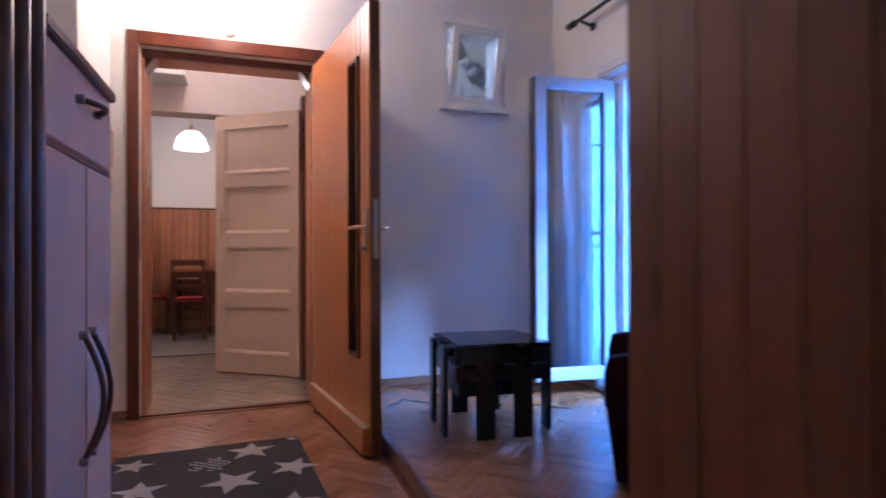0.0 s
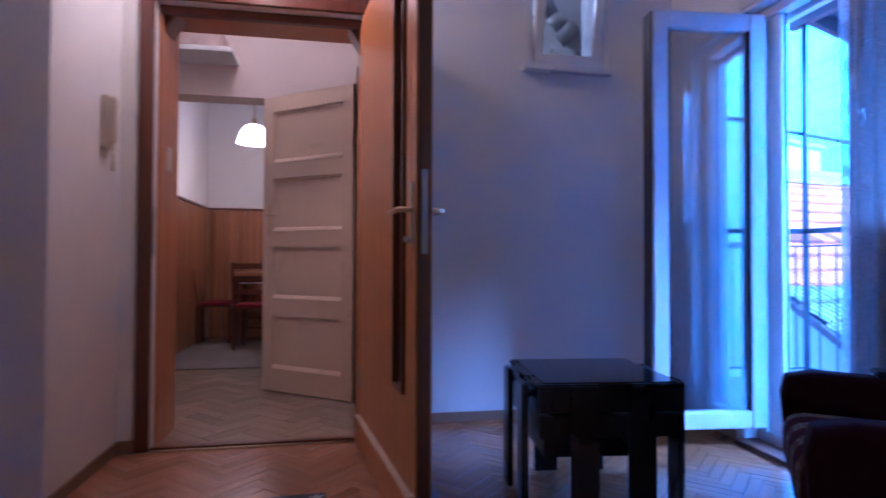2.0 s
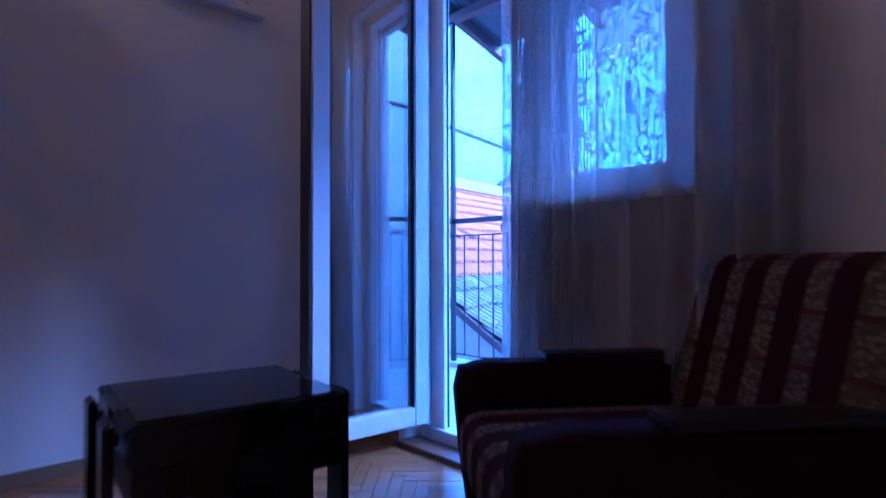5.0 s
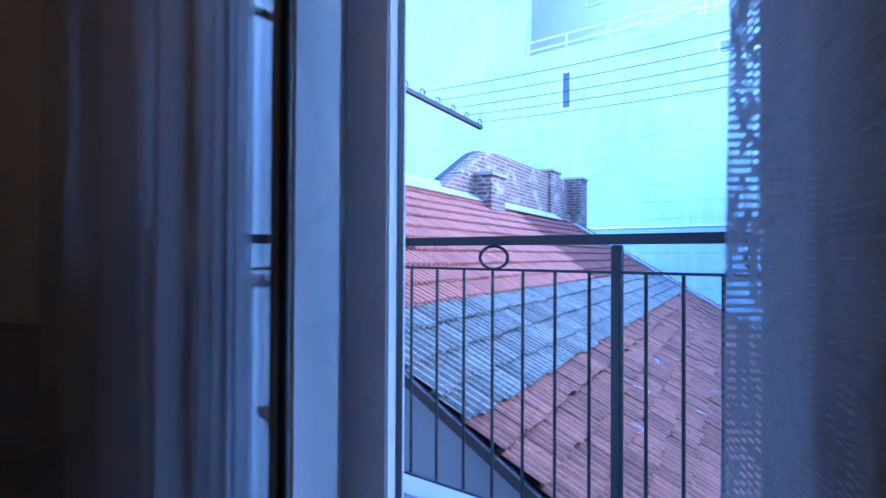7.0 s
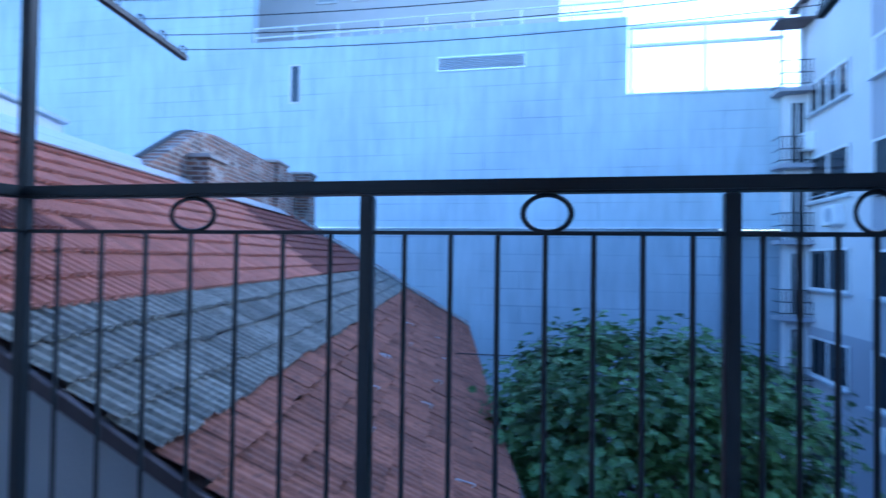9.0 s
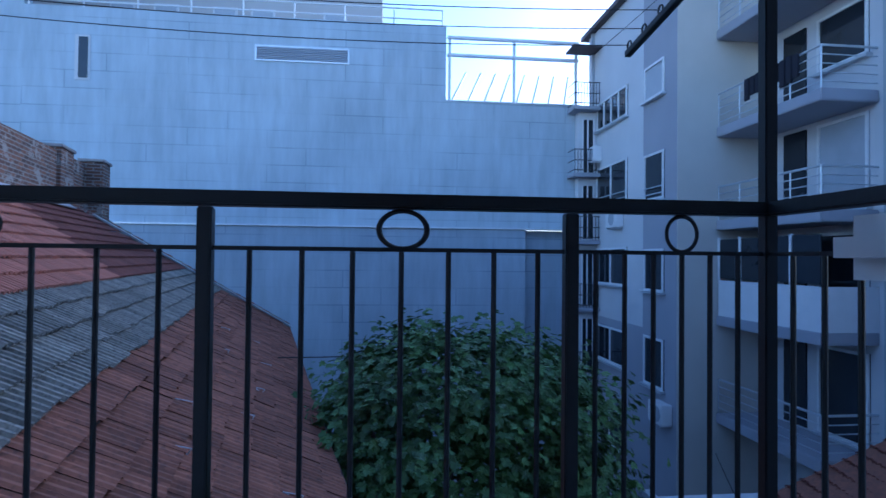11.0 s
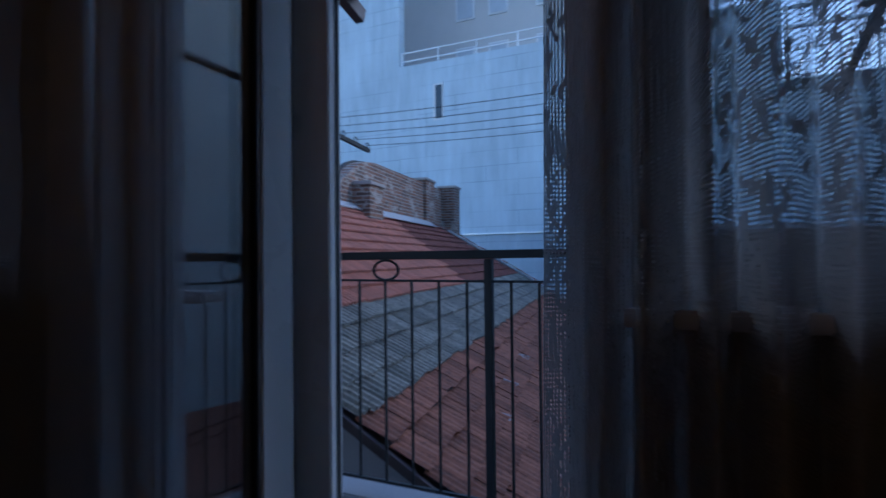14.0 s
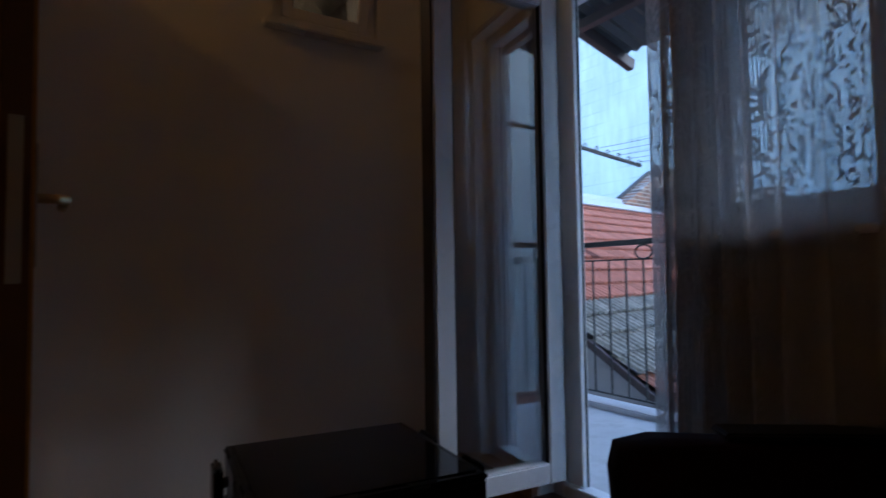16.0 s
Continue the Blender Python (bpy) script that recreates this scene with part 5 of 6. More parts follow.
KIND = [tile_mesh("tile", m, r) for m, r in ((TILE_NEW, 1), (TILE_OLD, 1), (TILE_RED, 0), (TILE_DARK, 1))]
BASIS = Matrix(((RD.x, RU.x * CO, -RU.x * SL * CO, 0), (RD.y, RU.y * CO, -RU.y * SL * CO, 0), (0, SL * CO, CO, 0), (0, 0, 0, 1)))
rest = [[] for _ in KIND]
rnd = random.Random(4)
NEAR = 0
for r in range(24):
    v = V0 + 0.02 + r * 0.2195
    sag = 0.012 * math.sin(r * 1.7)
    for c in range(96):
        u = 0.005 + c * 0.2 + (0.1 if r % 2 else 0.0) * 0
        if u > hip(v) + 1.35 or v > 3.2:
            continue
        kind = 2 if v < 0.03 else 1 if v < 0.95 else 3 if u > 6.9 + 0.76 * (v - 0.97) or (u < 1.9 and 1.55 < v < 1.95 and rnd.random() < 0.7) else 0
        if u > hip(v):
            kind = 1 if rnd.random() < 0.5 else 3
        wob = 0.006 if kind in (0, 3) else 0.014
        p = at(u + rnd.uniform(-0.003, 0.003), v + sag + rnd.uniform(-wob, wob), 0.006 + rnd.uniform(0, 0.006))
        m = Matrix.Translation(p) @ BASIS @ pose(0, 0, 0, rnd.uniform(-0.8, 0.8), rnd.uniform(-0.8, 0.8), rnd.uniform(-1.2, 1.2) * (1.6 if kind == 1 else 0.6))
        if u < 2.62:
            part("tile", KIND[kind], None, roof, "", 0, False, m)
        else:
            rest[kind].append(m)
for kind, ms in enumerate(rest):
    src = KIND[kind]
    co = np.empty(len(src.vertices) * 3)
    src.vertices.foreach_get("co", co)
    co = np.c_[co.reshape(-1, 3), np.ones(len(src.vertices))]
    faces = [tuple(p.vertices) for p in src.polygons]
    verts, polys = [], []
    for k, m in enumerate(ms):
        verts.append((co @ np.array(m).T)[:, :3])
        polys += [tuple(i + k * len(co) for i in f) for f in faces]
    me = bpy.data.meshes.new("far_tiles")
    me.from_pydata(np.concatenate(verts).tolist(), [], polys)
    me.materials.append(src.materials[0])
    ob = part("far_tiles", me, None, roof)
    ob["kind"] = "stuff"
for u, v in ((1.0, -1.1), (1.9, -0.5), (2.2, -1.3), (3.0, -0.4), (3.7, -0.9), (4.6, -0.35), (5.2, -1.0), (6.4, -0.5), (7.3, -1.1), (8.4, -0.4), (9.0, -0.9)):
    bm = bmesh.new()
    a, b, c, d2 = at(u, v, 0.035), at(u, v + 0.13, 0.035), at(u, v, 0.085), at(u + 0.1, v, 0.035)
    rod(bm, a, b, 0.006, 6)
    rod(bm, a, c, 0.005, 6)
    rod(bm, c, b, 0.004, 6)
    part("snow_hook", bm, TIN, roof, "small zinc snow hook")

# chimneys and the brick fire wall on the ridge
fw = thing("brick_fire_wall", "weathered brick fire wall with broken render behind the ridge", "brick wall")
bm = bmesh.new()
prof = [(5.5, 2.38), (5.76, 2.50), (7.02, 3.15), (7.34, 3.25), (7.86, 3.31), (10.1, 3.33), (13.5, 3.36), (15.3, 3.20), (15.3, 1.2), (5.5, 1.2)]
for vv in (3.22, 3.52):
    q = RO + RU * vv
    ring = [bm.verts.new((q.x + RD.x * u, q.y + RD.y * u, z)) for u, z in prof]
    bm.faces.new(ring)
vs = list(bm.verts)
for i in range(len(prof)):
    j = (i + 1) % len(prof)
    bm.faces.new((vs[i], vs[j], vs[len(prof) + j], vs[len(prof) + i]))
part("wall", bm, BRICK, fw)
for (u0, z0), (u1, z1) in zip(prof[1:6], prof[2:7]):
    bm = bmesh.new()
    q = [RO + RU * vv + RD * u for u in (u0, u1) for vv in (3.47, 3.56)]
    vs = [bm.verts.new((p.x, p.y, z + h)) for h in (0.002, 0.045) for p, z in zip(q, (z0, z0, z1, z1))]
    for f in ((0, 1, 3, 2), (4, 6, 7, 5), (0, 2, 6, 4), (1, 5, 7, 3), (0, 4, 5, 1), (2, 3, 7, 6)):
        bm.faces.new([vs[i] for i in f])
    part("coping", bm, CABLE, fw, "thin dark sheet coping")
RZ = math.degrees(math.atan2(RD.y, RD.x))


def pier(u, v, w, dpt, z0, z1, name):
    q = RO + RD * u + RU * v
    bm = bmesh.new()
    box(bm, -w / 2, -dpt / 2, z0, w / 2, dpt / 2, z1, pose(q.x, q.y, 0, 0, 0, RZ))
    part(name, bm, BRICK, fw, "", 0.01)
    bm = bmesh.new()
    box(bm, -w / 2 - 0.04, -dpt / 2 - 0.04, z1, w / 2 + 0.04, dpt / 2 + 0.04, z1 + 0.07, pose(q.x, q.y, 0, 0, 0, RZ))
    part("cap", bm, MORTAR, fw, "", 0.01)


pier(7.10, 3.08, 0.72, 0.42, 1.4, 2.70, "pier")
pier(11.85, 3.40, 0.85, 0.5, 1.4, 3.42, "chimney")
pier(13.7, 3.08, 0.70, 0.5, 1.2, 3.42, "chimney")

q = RO + RD * 1.62 + RU * (V1 + 0.38)
chim = thing("brick_chimney", "short wide brick chimney with a stone cap on the ridge", "chimney", pose(q.x, q.y, 1.82, 0, 0, RZ))
part("core", cube(-0.455, -0.205, 0, 0.455, 0.205, 0.905), MORTAR, chim)
bk = finish(cube(-0.118, -0.03, -0.031, 0.118, 0.03, 0.031), "brick", BRICKPIECE, 0.006, False, 1)
bk2 = finish(cube(-0.055, -0.03, -0.031, 0.055, 0.03, 0.031), "brick", BRICKPIECE, 0.006, False, 1)
for row in range(11):
    z = 0.045 + row * 0.079
    off = 0.0 if row % 2 else 0.125
    for k in range(4):
        x = -0.375 + k * 0.25 + off * 0.5 - 0.03
        part("brick", bk, None, chim, "", 0, False, pose(x, -0.188 + rnd.uniform(-0.006, 0.004), z, 0, 0, rnd.uniform(-1, 1)))
    for k in range(2):
        part("brick", bk2 if row % 2 else bk2, None, chim, "", 0, False, pose(0.438 + rnd.uniform(-0.004, 0.004), -0.11 + k * 0.2, z, 0, 0, 90))
        part("brick", bk2, None, chim, "", 0, False, pose(-0.438 + rnd.uniform(-0.004, 0.004), -0.11 + k * 0.2, z, 0, 0, 90))
part("cap", cube(-0.53, -0.29, 0.905, 0.53, 0.29, 0.985), MORTAR, chim, "weathered stone cap", 0.015)
part("tin_collar", cube(-0.60, -0.34, 0.26, 0.60, 0.30, 0.42), TIN, chim, "bright tin collar", 0.02)
attic = thing("rooftop_hut", "small white rendered hut on a roof behind the ridge", "hut", pose(13.0, 15.2, 3.0, 0, 0, 20))
part("wall", cube(-1.3, -1, -9.6, 1.3, 1, 1.25), FACADE, attic)
part("roof", cube(-1.4, -1.1, 1.25, 1.4, 1.1, 1.37), TIN, attic, "", 0.02)

# ---- big pale wall across the yard, and the houses behind it ----
WX = 25.0
structure("yard_wall", [(WX, 0.46, 2.36, WX + 0.5, 15.97, 10.26), (WX, -6.4, 2.36, WX + 0.5, 0.459, 7.30)], BLUEWALL, "huge pale blue-grey rendered wall across the yard")
structure("yard_wall_tall", [(WX + 0.12, 15.972, -6.6, WX + 0.6, 60, 22)], BLUEWALL, "taller pale blank wall of the next house")
# below the ledge the shade is in the wall's colour
structure("yard_wall_lower", [(WX - 0.06, -2.75, -6.6, WX + 0.5, 15.97, 2.30), (WX + 0.45, -5.6, -6.6, WX + 0.6, -2.75, 2.30)], BLUESHADED, "lower part of the yard wall, shade put into its darker blue-grey")
structure("wall_ledge", [(WX - 0.16, -5.6, 2.301, WX + 0.3, 15.97, 2.36)], TIN, "narrow metal ledge along the wall", 0.01, "ledge")
structure("wall_coping", [(WX - 0.05, -4.95, 7.30, WX + 0.55, 0.46, 7.36)], TIN, "metal coping on the wall", 0.01, "coping")
slit = thing("slit_window", "narrow tall window in the blank wall", "window")
part("frame", cube(WX - 0.03, 13.60, 7.55, WX - 0.004, 14.14, 9.22), FACADE, slit, "", 0.01)
part("pane", cube(WX - 0.05, 13.68, 7.63, WX - 0.031, 14.00, 9.14), DARKGLASS, slit)
vent = thing("wall_vent", "long louvred metal vent in the blank wall", "vent")
for b in ((4.20, 8.56, 7.74, 8.62), (4.20, 9.10, 7.74, 9.16), (4.20, 8.62, 4.27, 9.10), (7.67, 8.62, 7.74, 9.10)):
    part("frame", cube(WX - 0.05, b[0], b[1], WX - 0.004, b[2], b[3]), TIN, vent)
for k in range(7):
    bm = bmesh.new()
    box(bm, -0.02, -1.70, -0.022, 0.02, 1.70, 0.022, pose(WX - 0.04, 5.97, 8.66 + k * 0.067, 0, 30, 0))
    part("slat", bm, SHUTTER, vent)
part("backing", cube(WX - 0.012, 4.27, 8.62, WX - 0.004, 7.67, 9.10), VERGE, vent)

terr = thing("terrace_railing", "white metal terrace railing on top of the wall", "railing")
for z in (10.55, 10.95):
    bm = bmesh.new()
    rod(bm, (WX + 0.2, 0.6, z), (WX + 0.2, 15.9, z), 0.035, 8)
    part("rail", bm, WHITEPLASTIC, terr)
for k in range(9):
    bm = bmesh.new()
    rod(bm, (WX + 0.2, 0.6 + k * 1.91, 10.26), (WX + 0.2, 0.6 + k * 1.91, 10.95), 0.035, 8)
    part("post", bm, WHITEPLASTIC, terr)
perg = thing("pergola", "white steel pergola with slanting beams on the lower wall", "pergola")
for y in (0.30, -2.30, -4.85):
    part("post", cube(WX + 0.15, y - 0.05, 7.36, WX + 0.25, y + 0.05, 9.95), WHITEPLASTIC, perg)
for z in (9.15, 9.85):
    part("beam", cube(WX + 0.12, -4.95, z, WX + 0.28, 0.40, z + 0.10), WHITEPLASTIC, perg)
for k in range(8):
    bm = bmesh.new()
    y = 0.2 - k * 0.66
    rod(bm, (WX + 0.4, y, 7.40), (WX + 2.6, y - 0.9, 9.3), 0.05, 6)
    part("slanting_beam", bm, WHITEPLASTIC, perg)
part("parapet", cube(WX + 2.6, -5.2, 7.0, WX + 2.8, 0.44, 8.05), HOUSE, perg)

bh = thing("apartment_block", "beige apartment block with rows of small windows behind the wall", "house")
part("wall", cube(30, 3.0, -6.6, 42, 20.0, 24), HOUSE, bh)
for z in (11.2, 14.1, 17.0, 20.0):
    for y in (8.5, 10.2, 12.8, 14.7, 5.2):
        w = part("window", cube(29.93, y - 0.55, z, 29.995, y + 0.55, z + 1.45), FACADE, bh, "", 0.01)
        part("pane", cube(29.90, y - 0.45, z + 0.1, 29.928, y + 0.45, z + 1.35), SHUTTER, w)

# ---- right-hand houses along the yard ----
def sill_window(parent, x0, x1, y, z0, z1, n=2, glassmat=None, rail_bars=0):
    w = part("window", cube(x0, y, z0, x1, y + 0.02, z1), DARKGLASS if glassmat is None else glassmat, parent)
    bm = bmesh.new()
    box(bm, x0, y + 0.021, z0, x1, y + 0.06, z0 + 0.07)
    box(bm, x0, y + 0.021, z1 - 0.07, x1, y + 0.06, z1)
    for k in range(n + 1):
        xx = x0 + (x1 - x0 - 0.07) * k / n
        box(bm, xx, y + 0.021, z0 + 0.07, xx + 0.07, y + 0.06, z1 - 0.07)
    part("window_frame", bm, WHITEPLASTIC, w)
    part("sill", cube(x0 - 0.08, y, z0 - 0.07, x1 + 0.08, y + 0.16, z0 - 0.002), TIN, w)
    for k in range(rail_bars):
        part("guard_bar", cube(x0 - 0.05, y + 0.12, z0 + 0.15 + 0.2 * k, x1 + 0.05, y + 0.14, z0 + 0.18 + 0.2 * k), TIN, w)


FY = -5.5
ra = thing("side_house", "white and grey rendered apartment house with dark windows", "house")
part("wall", cube(20.40, -14, -1.0, 25.45, FY, 10.2), FACADE, ra)
part("grey_wall", cube(18.32, -14, -4.0, 20.398, FY + 0.06, 10.2), FACADEGREY, ra)
part("lower_wall", cube(18.34, -14, -6.6, 25.43, FY - 0.004, -1.002), FACADEGREY, ra)
part("end_wall", cube(18.28, -13.9, -6.5, 18.318, FY + 0.05, 10.15), FACADECREAM, ra)
part("roof", cube(18.1, -14, 10.2, 25.75, FY + 0.25, 10.36), VERGE, ra)
for z0, z1, n in ((6.15, 7.22, 4), (3.15, 4.68, 2), (0.25, 1.6, 2), (-2.6, -1.3, 2), (-5.5, -4.2, 2)):
    sill_window(ra, 21.7, 24.45, FY + 0.002, z0, z1, n, None, 2 if z0 == 3.15 else 0)
for z0, z1, g in ((6.15, 7.22, SHUTTER), (3.0, 4.45, None), (0.2, 1.5, None), (-2.7, -1.2, None)):
    sill_window(ra, 19.0, 20.25, FY + 0.063, z0, z1, 1, g, 2 if z0 == 3.0 else 0)
part("downpipe", cube(24.80, FY + 0.01, -6.6, 24.92, FY + 0.13, 10.2), SHUTTER, ra)
part("bay_wall", cube(24.55, FY + 0.002, -6.6, 24.93, -4.75, 6.95), FACADE, ra)
for z in (7.1, 4.5, 1.9, -0.7, -3.3):
    bal = part("corner_balcony", cube(24.12, FY + 0.002, z - 0.14, 24.93, -4.42, z), FACADEGREY, ra, "", 0.01)
    for k in range(9):
        bm = bmesh.new()
        rod(bm, (24.16, FY + 0.06 + k * 0.12, z), (24.16, FY + 0.06 + k * 0.12, z + 0.92), 0.012, 6)
        part("bar", bm, IRON, bal)
    for h in (0.12, 0.5, 0.92):
        bm = bmesh.new()
        rod(bm, (24.16, FY + 0.02, z + h), (24.16, -4.46, z + h), 0.018, 6)
        rod(bm, (24.16, -4.46, z + h), (24.9, -4.46, z + h), 0.018, 6)
        part("rail", bm, IRON, bal)
    if z < 7:
        w = part("window", cube(24.525, FY + 0.12, z + 0.08, 24.548, -4.9, z + 2.15), DARKGLASS, ra)
        for y in (FY + 0.12, FY + 0.36, -4.94):
            part("window_frame", cube(24.50, y, z + 0.08, 24.524, y + 0.05, z + 2.15), WHITEPLASTIC, w)
part("bay_roof", cube(24.0, FY + 0.002, 9.35, 24.95, -4.35, 9.43), VERGE, ra)


def aircon(x, y, z, s=1.0):
    ob = thing("air_conditioner", "white outdoor air conditioning unit on the facade", "air conditioner", None, "air conditioners")
    part("case", cube(x, y, z, x + 0.85 * s, y + 0.32 * s, z + 0.6 * s), WHITEPLASTIC, ob, "", 0.02)
    bm = bmesh.new()
    rod(bm, (x + 0.32 * s, y + 0.321 * s, z + 0.3 * s), (x + 0.32 * s, y + 0.335 * s, z + 0.3 * s), 0.23 * s, 20)
    part("fan_grille", bm, SHUTTER, ob)
    for q2 in (0.1, 0.7):
        part("bracket", cube(x + q2 * s, y, z - 0.05, x + (q2 + 0.04) * s, y + 0.32 * s, z - 0.002), TIN, ob)


aircon(24.0, FY + 0.01, 4.95)
aircon(18.5, FY + 0.07, -3.6)
aircon(22.0, FY + 0.01, 2.3)

rb = thing("balcony_house", "cream rendered apartment house with balconies and roller shutters", "house", pose(1.02, 0, 0.45))
BY, BF = -8.0, -6.6
part("wall", cube(8.0, -14, -6.6, 17.255, BY, 11.5), FACADE, rb)
part("near_wall", cube(8.0, BY + 0.003, -6.6, 12.9, BY + 0.25, 11.5), FACADECREAM, rb)
part("downpipe", cube(13.0, BY + 0.01, -6.6, 13.12, BY + 0.13, 11.5), SHUTTER, rb)
for z, style in ((7.3, 2), (4.5, 0), (1.85, 0), (-0.85, 1), (-3.6, 0)):
    if z < 7 or style == 2:
        bal = part("balcony", cube(13.35, BY + 0.002, z - 0.28, 17.25, BF, z), FACADEGREY, rb, "", 0.02)
    if style == 1:
        part("enclosure", cube(13.4, BF - 0.10, z, 17.2, BF - 0.04, z + 1.0), WHITEPLASTIC, bal, "white panelled enclosed balcony")
        for k in range(4):
            part("pane", cube(13.45 + k * 0.95, BF - 0.09, z + 1.05, 14.30 + k * 0.95, BF - 0.06, z + 2.15), DARKGLASS, bal)
            part("mullion", cube(14.31 + k * 0.95, BF - 0.10, z + 1.0, 14.39 + k * 0.95, BF - 0.04, z + 2.2), WHITEPLASTIC, bal)
        part("side", cube(13.36, BY + 0.01, z, 13.40, BF - 0.04, z + 1.0), WHITEPLASTIC, bal)
    else:
        for k in range(5):
            bm = bmesh.new()
            rod(bm, (13.4, BF - 0.05, z + 0.15 + 0.2 * k), (17.2, BF - 0.05, z + 0.15 + 0.2 * k), 0.014 if k < 4 else 0.03, 6)
            rod(bm, (13.4, BF - 0.05, z + 0.15 + 0.2 * k), (13.4, BY, z + 0.15 + 0.2 * k), 0.014 if k < 4 else 0.03, 6)
            part("rail_bar", bm, TIN, bal)
        for k in range(5):
            bm = bmesh.new()
            rod(bm, (13.4 + k * 0.95, BF - 0.05, z), (13.4 + k * 0.95, BF - 0.05, z + 0.97), 0.02, 6)
            part("rail_post", bm, TIN, bal)
    sill_window(rb, 13.6, 15.1, BY + 0.002, z + (0.9 if z > 3 else 0.1), z + 2.25, 1, SHUTTER if z in (1.85,) else None)
    part("balcony_door", cube(15.5, BY + 0.002, z + 0.05, 16.3, BY + 0.05, z + 2.25), VERGE if style != 0 else DARKGLASS, rb)
washing = thing("laundry", "dark clothes drying over a balcony rail", "laundry")
rndl = random.Random(9)
for k in range(9):
    x = 15.02 + k * 0.22
    part("garment", cube(x, BF - 0.02, 5.40 + rndl.uniform(-0.1, 0.1), x + 0.2, BF + 0.03, 5.95 + rndl.uniform(-0.03, 0.03)), CLOTH, washing, "", 0.015)

shed = thing("shed", "low yard shed with white-topped wall and red tile roof", "shed")
part("wall", cube(9.5, -4.6, -6.6, 13.5, -2.3, -3.4), FACADE, shed)
part("coping", cube(9.4, -2.36, -3.4, 13.6, -2.2, -3.3), TIN, shed)
bm = bmesh.new()
v = [bm.verts.new(p) for p in ((7.2, -2.6, -2.9), (12.0, -3.4, -2.9), (12.0, -6.4, -1.7), (7.2, -6.4, -1.7))]
bm.faces.new(v)
ext = bmesh.ops.extrude_face_region(bm, geom=list(bm.faces))
bmesh.ops.translate(bm, verts=[w for w in ext["geom"] if isinstance(w, bmesh.types.BMVert)], vec=(0, 0, -0.1))
lowroof = part("roof", bm, TILE_RED, shed)
src = KIND[3]
co = np.empty(len(src.vertices) * 3)
src.vertices.foreach_get("co", co)
co = np.c_[co.reshape(-1, 3), np.ones(len(src.vertices))]
faces = [tuple(p.vertices) for p in src.polygons]
verts, polys = [], []
n = 0
for r in range(12):
    for c in range(24):
        m = Matrix.Translation((12.0 - c * 0.2, -3.42 - r * 0.26 + 0.033 * c, -2.895 + (r * 0.26) * 0.40 - 0.010 * c)) @ pose(0, 0, 0, -18.5, 0, 180)
        verts.append((co @ np.array(m).T)[:, :3])
        polys += [tuple(i + n * len(co) for i in f) for f in faces]
        n += 1
me = bpy.data.meshes.new("roof_tiles")
me.from_pydata(np.concatenate(verts).tolist(), [], polys)
me.materials.append(TILE_DARK)
ob = part("roof_tiles", me, None, lowroof)
ob["kind"] = "stuff"

# ---- fig tree ----
tree = thing("fig_tree", "large leafy fig tree growing in the yard", "tree", pose(11.6, 1.75, -6.6))
rt = random.Random(21)
bm = bmesh.new()
rod(bm, (0, 0, 0), (0.05, 0.05, 2.6), 0.20, 12, 0.15)
limbs = []
for k in range(11):
    a = 2 * math.pi * k / 11 + rt.uniform(-0.2, 0.2)
    tip = Vector((1.7 * math.cos(a) * rt.uniform(0.5, 1.1), 1.5 * math.sin(a) * rt.uniform(0.5, 1.1), rt.uniform(4.4, 6.1)))
    mid = Vector((0.05, 0.05, 2.5)).lerp(tip, 0.5) + Vector((0, 0, -0.25))
    rod(bm, (0.05, 0.05, 2.5), mid, 0.09, 8, 0.06)
    rod(bm, mid, tip, 0.06, 8, 0.02)
    limbs += [mid, tip]
part("trunk", bm, BARK, tree, "", 0, True)
clumps = []
for k in range(330):
    a, h = rt.uniform(0, 2 * math.pi), rt.uniform(-0.75, 1.0)
    rr = max(0.0, 1 - abs(h) ** 2.8) ** 0.4 * rt.uniform(0.70, 1.04)
    bulge = 1 + 0.10 * math.sin(3 * a + 1) + 0.08 * math.sin(7 * a)
    clumps.append(Vector((2.5 * rr * math.cos(a) * bulge, 2.25 * rr * math.sin(a) * bulge, 4.50 + 2.12 * h * rt.uniform(0.86, 1.06))))
verts, polys = [], []
LOBE = [(0, 0.0), (0.30, 0.16), (0.55, 0.10), (0.42, 0.34), (0.66, 0.62), (0.30, 0.60), (0.22, 0.78), (0.0, 1.08), (-0.22, 0.78), (-0.30, 0.60), (-0.66, 0.62), (-0.42, 0.34), (-0.55, 0.10), (-0.30, 0.16)]
for cpt in clumps:
    out = Vector((cpt.x, cpt.y, (cpt.z - 4.2) * 1.2)).normalized()
    for k in range(66):
        p = cpt + Vector((rt.gauss(0, 0.20), rt.gauss(0, 0.20), rt.gauss(0, 0.17)))
        nrm = (out + Vector((rt.gauss(0, 0.5), rt.gauss(0, 0.5), 0.55 + rt.gauss(0, 0.4)))).normalized()
        side = nrm.cross(Vector((rt.gauss(0, 1), rt.gauss(0, 1), -0.6))).normalized()
        fwd = side.cross(nrm)
        size = rt.uniform(0.075, 0.14)
        i0 = len(verts)
        verts.append(tuple(p + fwd * 0.45 * size - nrm * 0.02))
        for lx, ly in LOBE:
            verts.append(tuple(p + side * lx * size + fwd * ly * size - nrm * (0.25 * size * (abs(lx) + (ly - 0.4) ** 2))))
        m2 = len(LOBE)
        for j in range(m2):
            polys.append((i0, i0 + 1 + j, i0 + 1 + (j + 1) % m2))
me = bpy.data.meshes.new("crown")
me.from_pydata(verts, [], polys)
me.materials.append(LEAF)
part("crown", me, None, tree, "dense crown of broad lobed leaves")

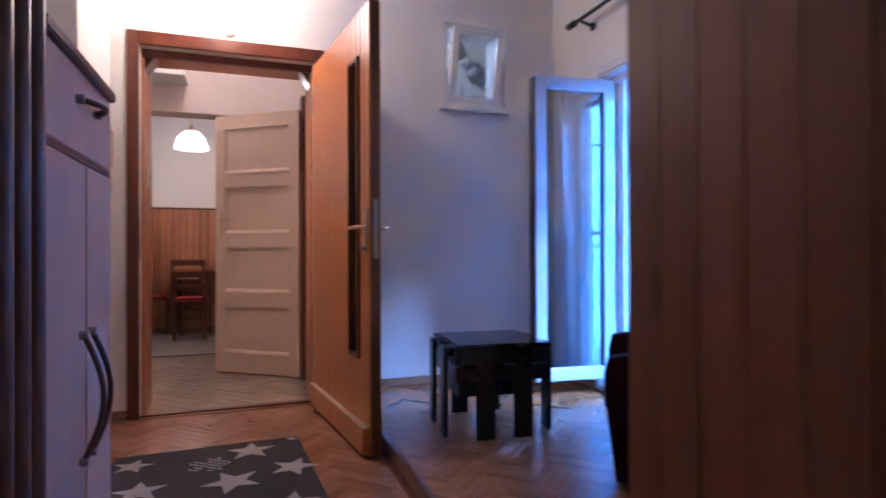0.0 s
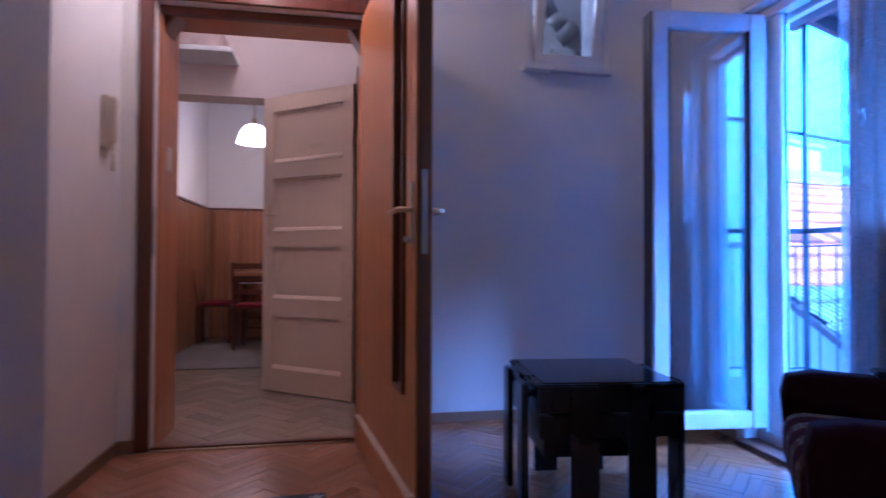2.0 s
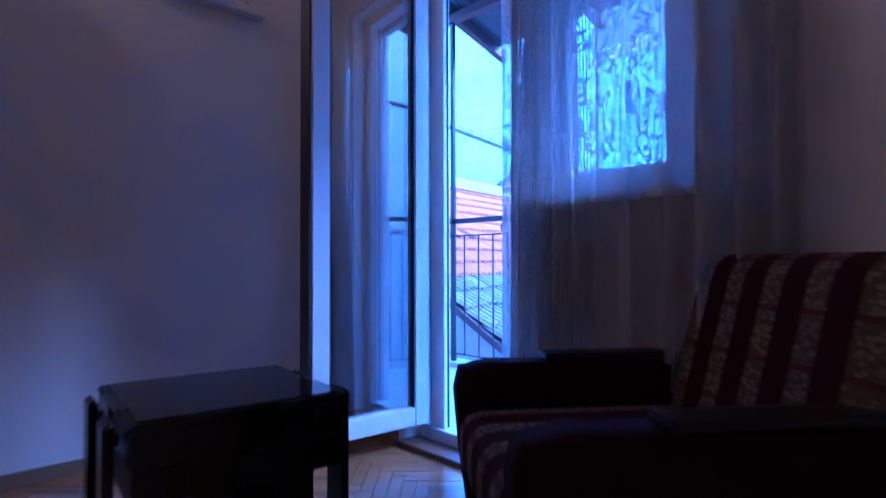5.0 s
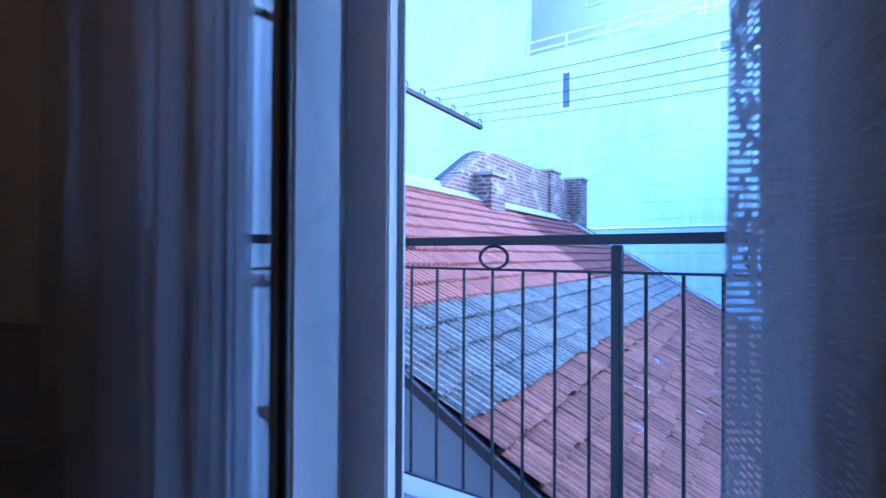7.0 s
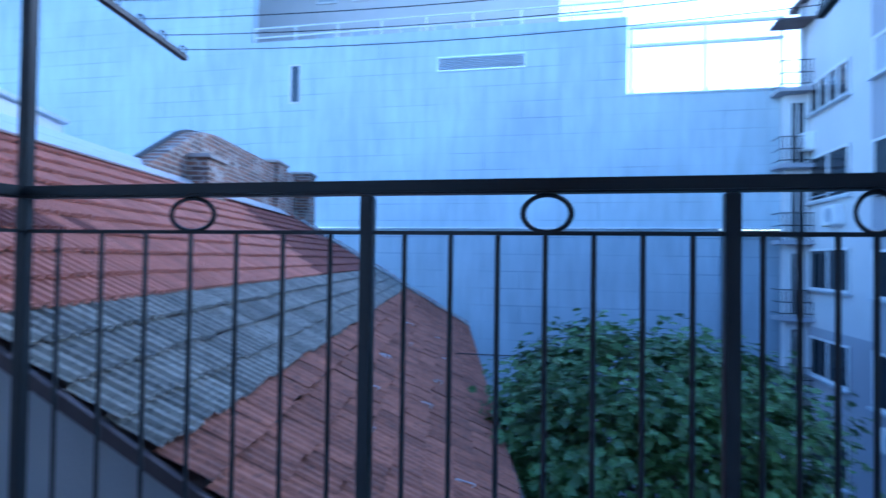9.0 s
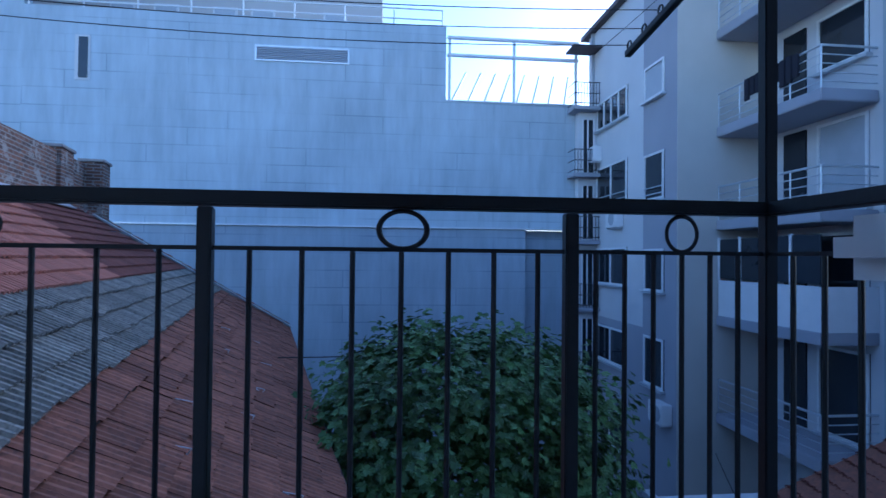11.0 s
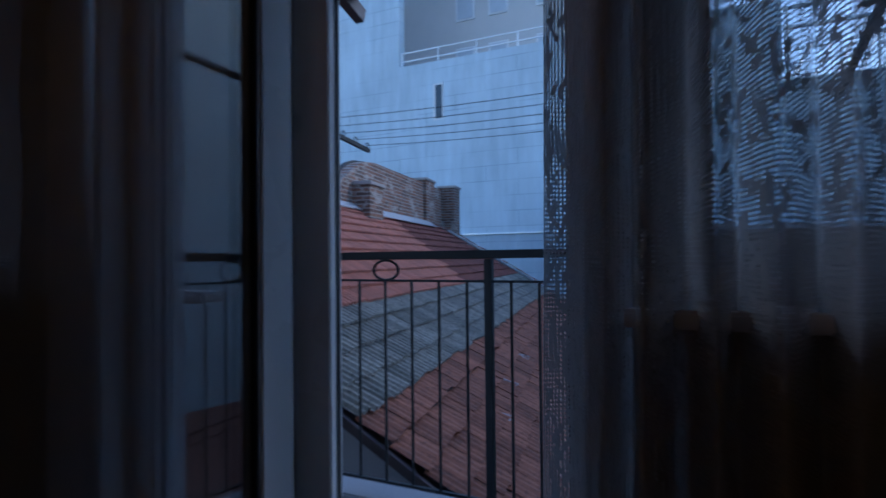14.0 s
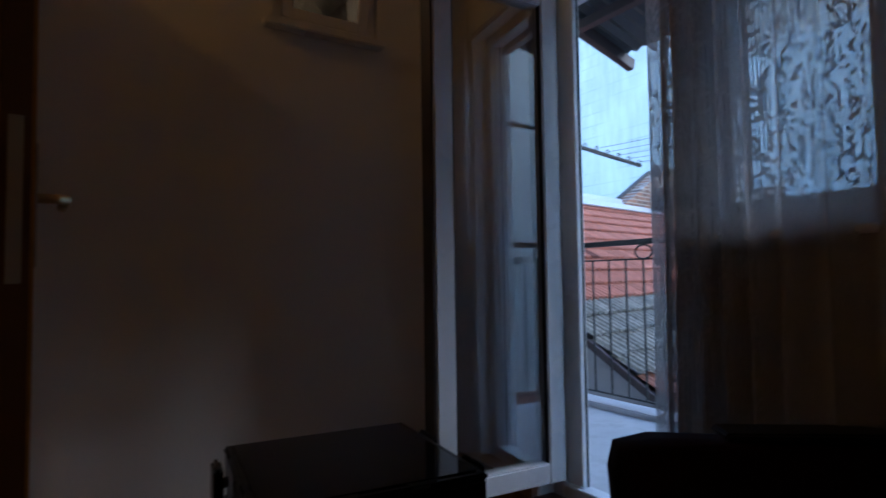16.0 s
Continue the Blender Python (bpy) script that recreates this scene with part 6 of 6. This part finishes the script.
for a, b, sag in (((13.0, 4.6, -0.6), (25.0, -3.0, -1.5), 0.3), ((24.2, -5.3, 9.2), (8.5, -5.6, 9.6), 0.25), ((16.0, -5.2, -3.5), (9.0, -2.4, -3.6), 0.2)):
    a, b = Vector(a), Vector(b)
    bm = bmesh.new()
    cord(bm, [a.lerp(b, k / 12) - Vector((0, 0, 4 * sag * (k / 12) * (1 - k / 12))) for k in range(13)], 0.012, 5)
    single("cable", bm, CABLE, "black overhead cable across the yard", "cable", None, 0, True, "", "cables")

structure("ground", [(-300, -300, -6.75, 500, 400, -6.6)], GROUND, "bare concrete yard reaching into the distance", 0, "ground")

# ---- parquet and floor blocks ----


def clip(poly, x0, y0, x1, y1):
    for axis, bound, keep in ((0, x0, 1), (0, x1, -1), (1, y0, 1), (1, y1, -1)):
        out = []
        for a, b in zip(poly, poly[1:] + poly[:1]):
            ia, ib = (a[axis] - bound) * keep >= 0, (b[axis] - bound) * keep >= 0
            if ia:
                out.append(a)
            if ia != ib:
                t = (bound - a[axis]) / (b[axis] - a[axis])
                out.append((a[0] + t * (b[0] - a[0]), a[1] + t * (b[1] - a[1])))
        poly = out
        if not poly:
            return []
    return poly


def herringbone(parent, x0, y0, x1, y1, z, ln, wd, turn, material, near, gap=0.0007):
    """Blocks of ln x wd laid in herringbone; those inside near are objects, the rest one mesh."""
    blk = finish(cube(-ln / 2 + gap, -wd / 2 + gap, -0.008, ln / 2 - gap, wd / 2 - gap, 0.0), "block", material, 0.0009, False, 1)
    verts, polys = [], []
    cx, cy = (x0 + x1) / 2, (y0 + y1) / 2
    ca, sa = math.cos(turn), math.sin(turn)
    n = int(3.2 * max(x1 - x0, y1 - y0) / wd)
    rr = random.Random(7)
    q = round(ln / wd)
    count = 0
    for i in range(-n, n):
        for j in range(-n // q - 2, n // q + 2):
            for kind in (0, 1):
                # lattice of the classic pattern in units of the width
                ox, oy = i + j * q, i - j * q
                if kind == 0:
                    bx, by, r = ox + q / 2, oy + 0.5, 0.0
                else:
                    bx, by, r = ox + q + 0.5, oy + 1 - q / 2 + 0.0, math.pi / 2
                px, py = bx * wd, by * wd
                wx, wy = cx + ca * px - sa * py, cy + sa * px + ca * py
                if not (x0 - ln < wx < x1 + ln and y0 - ln < wy < y1 + ln):
                    continue
                t = turn + r
                corner = [(wx + math.cos(t) * a * (ln / 2 - gap) - math.sin(t) * b * (wd / 2 - gap), wy + math.sin(t) * a * (ln / 2 - gap) + math.cos(t) * b * (wd / 2 - gap)) for a, b in ((-1, -1), (1, -1), (1, 1), (-1, 1))]
                inside = all(x0 < p[0] < x1 and y0 < p[1] < y1 for p in corner)
                dz = rr.uniform(-0.0005, 0.0005)
                if inside and near[0] < wx < near[2] and near[1] < wy < near[3] and count < 290:
                    part("block", blk, None, parent, "", 0, False, pose(wx, wy, z + dz, 0, 0, math.degrees(t)))
                    count += 1
                else:
                    poly = clip(corner, x0, y0, x1, y1)
                    if len(poly) > 2:
                        b0 = len(verts)
                        verts += [(p[0], p[1], z + dz) for p in poly]
                        polys.append(tuple(range(b0, b0 + len(poly))))
    me = bpy.data.meshes.new("far_blocks")
    me.from_pydata(verts, [], polys)
    me.materials.append(material)
    ob = part("far_blocks", me, None, parent)
    ob["kind"] = "stuff"


fl = thing("floor_room", "oak herringbone parquet with a worn satin polish", "floor", None, "", "structure")
herringbone(fl, SPLIT, 0.72, EX + 0.03, NY - 0.001, RF, 0.26, 0.052, radians(45), PARQUET, (1.5, 2.3, 3.1, 3.8))
fl = thing("floor_hall", "warm oak herringbone parquet in the hall", "floor", None, "", "structure")
herringbone(fl, -0.5, -1.5, SPLIT - 0.056, NY - 0.037, 0.0, 0.30, 0.06, radians(45), PARQUET, (-0.25, 2.2, 1.25, 3.84))
fl = thing("floor_corridor", "pale block floor laid in herringbone in the corridor", "floor", None, "", "structure")
herringbone(fl, -0.82, NY + 0.052, 1.22, 8.6, 0.0, 0.30, 0.10, radians(45), PALEFLOOR, (-0.2, 3.9, 1.1, 5.6), 0.0015)
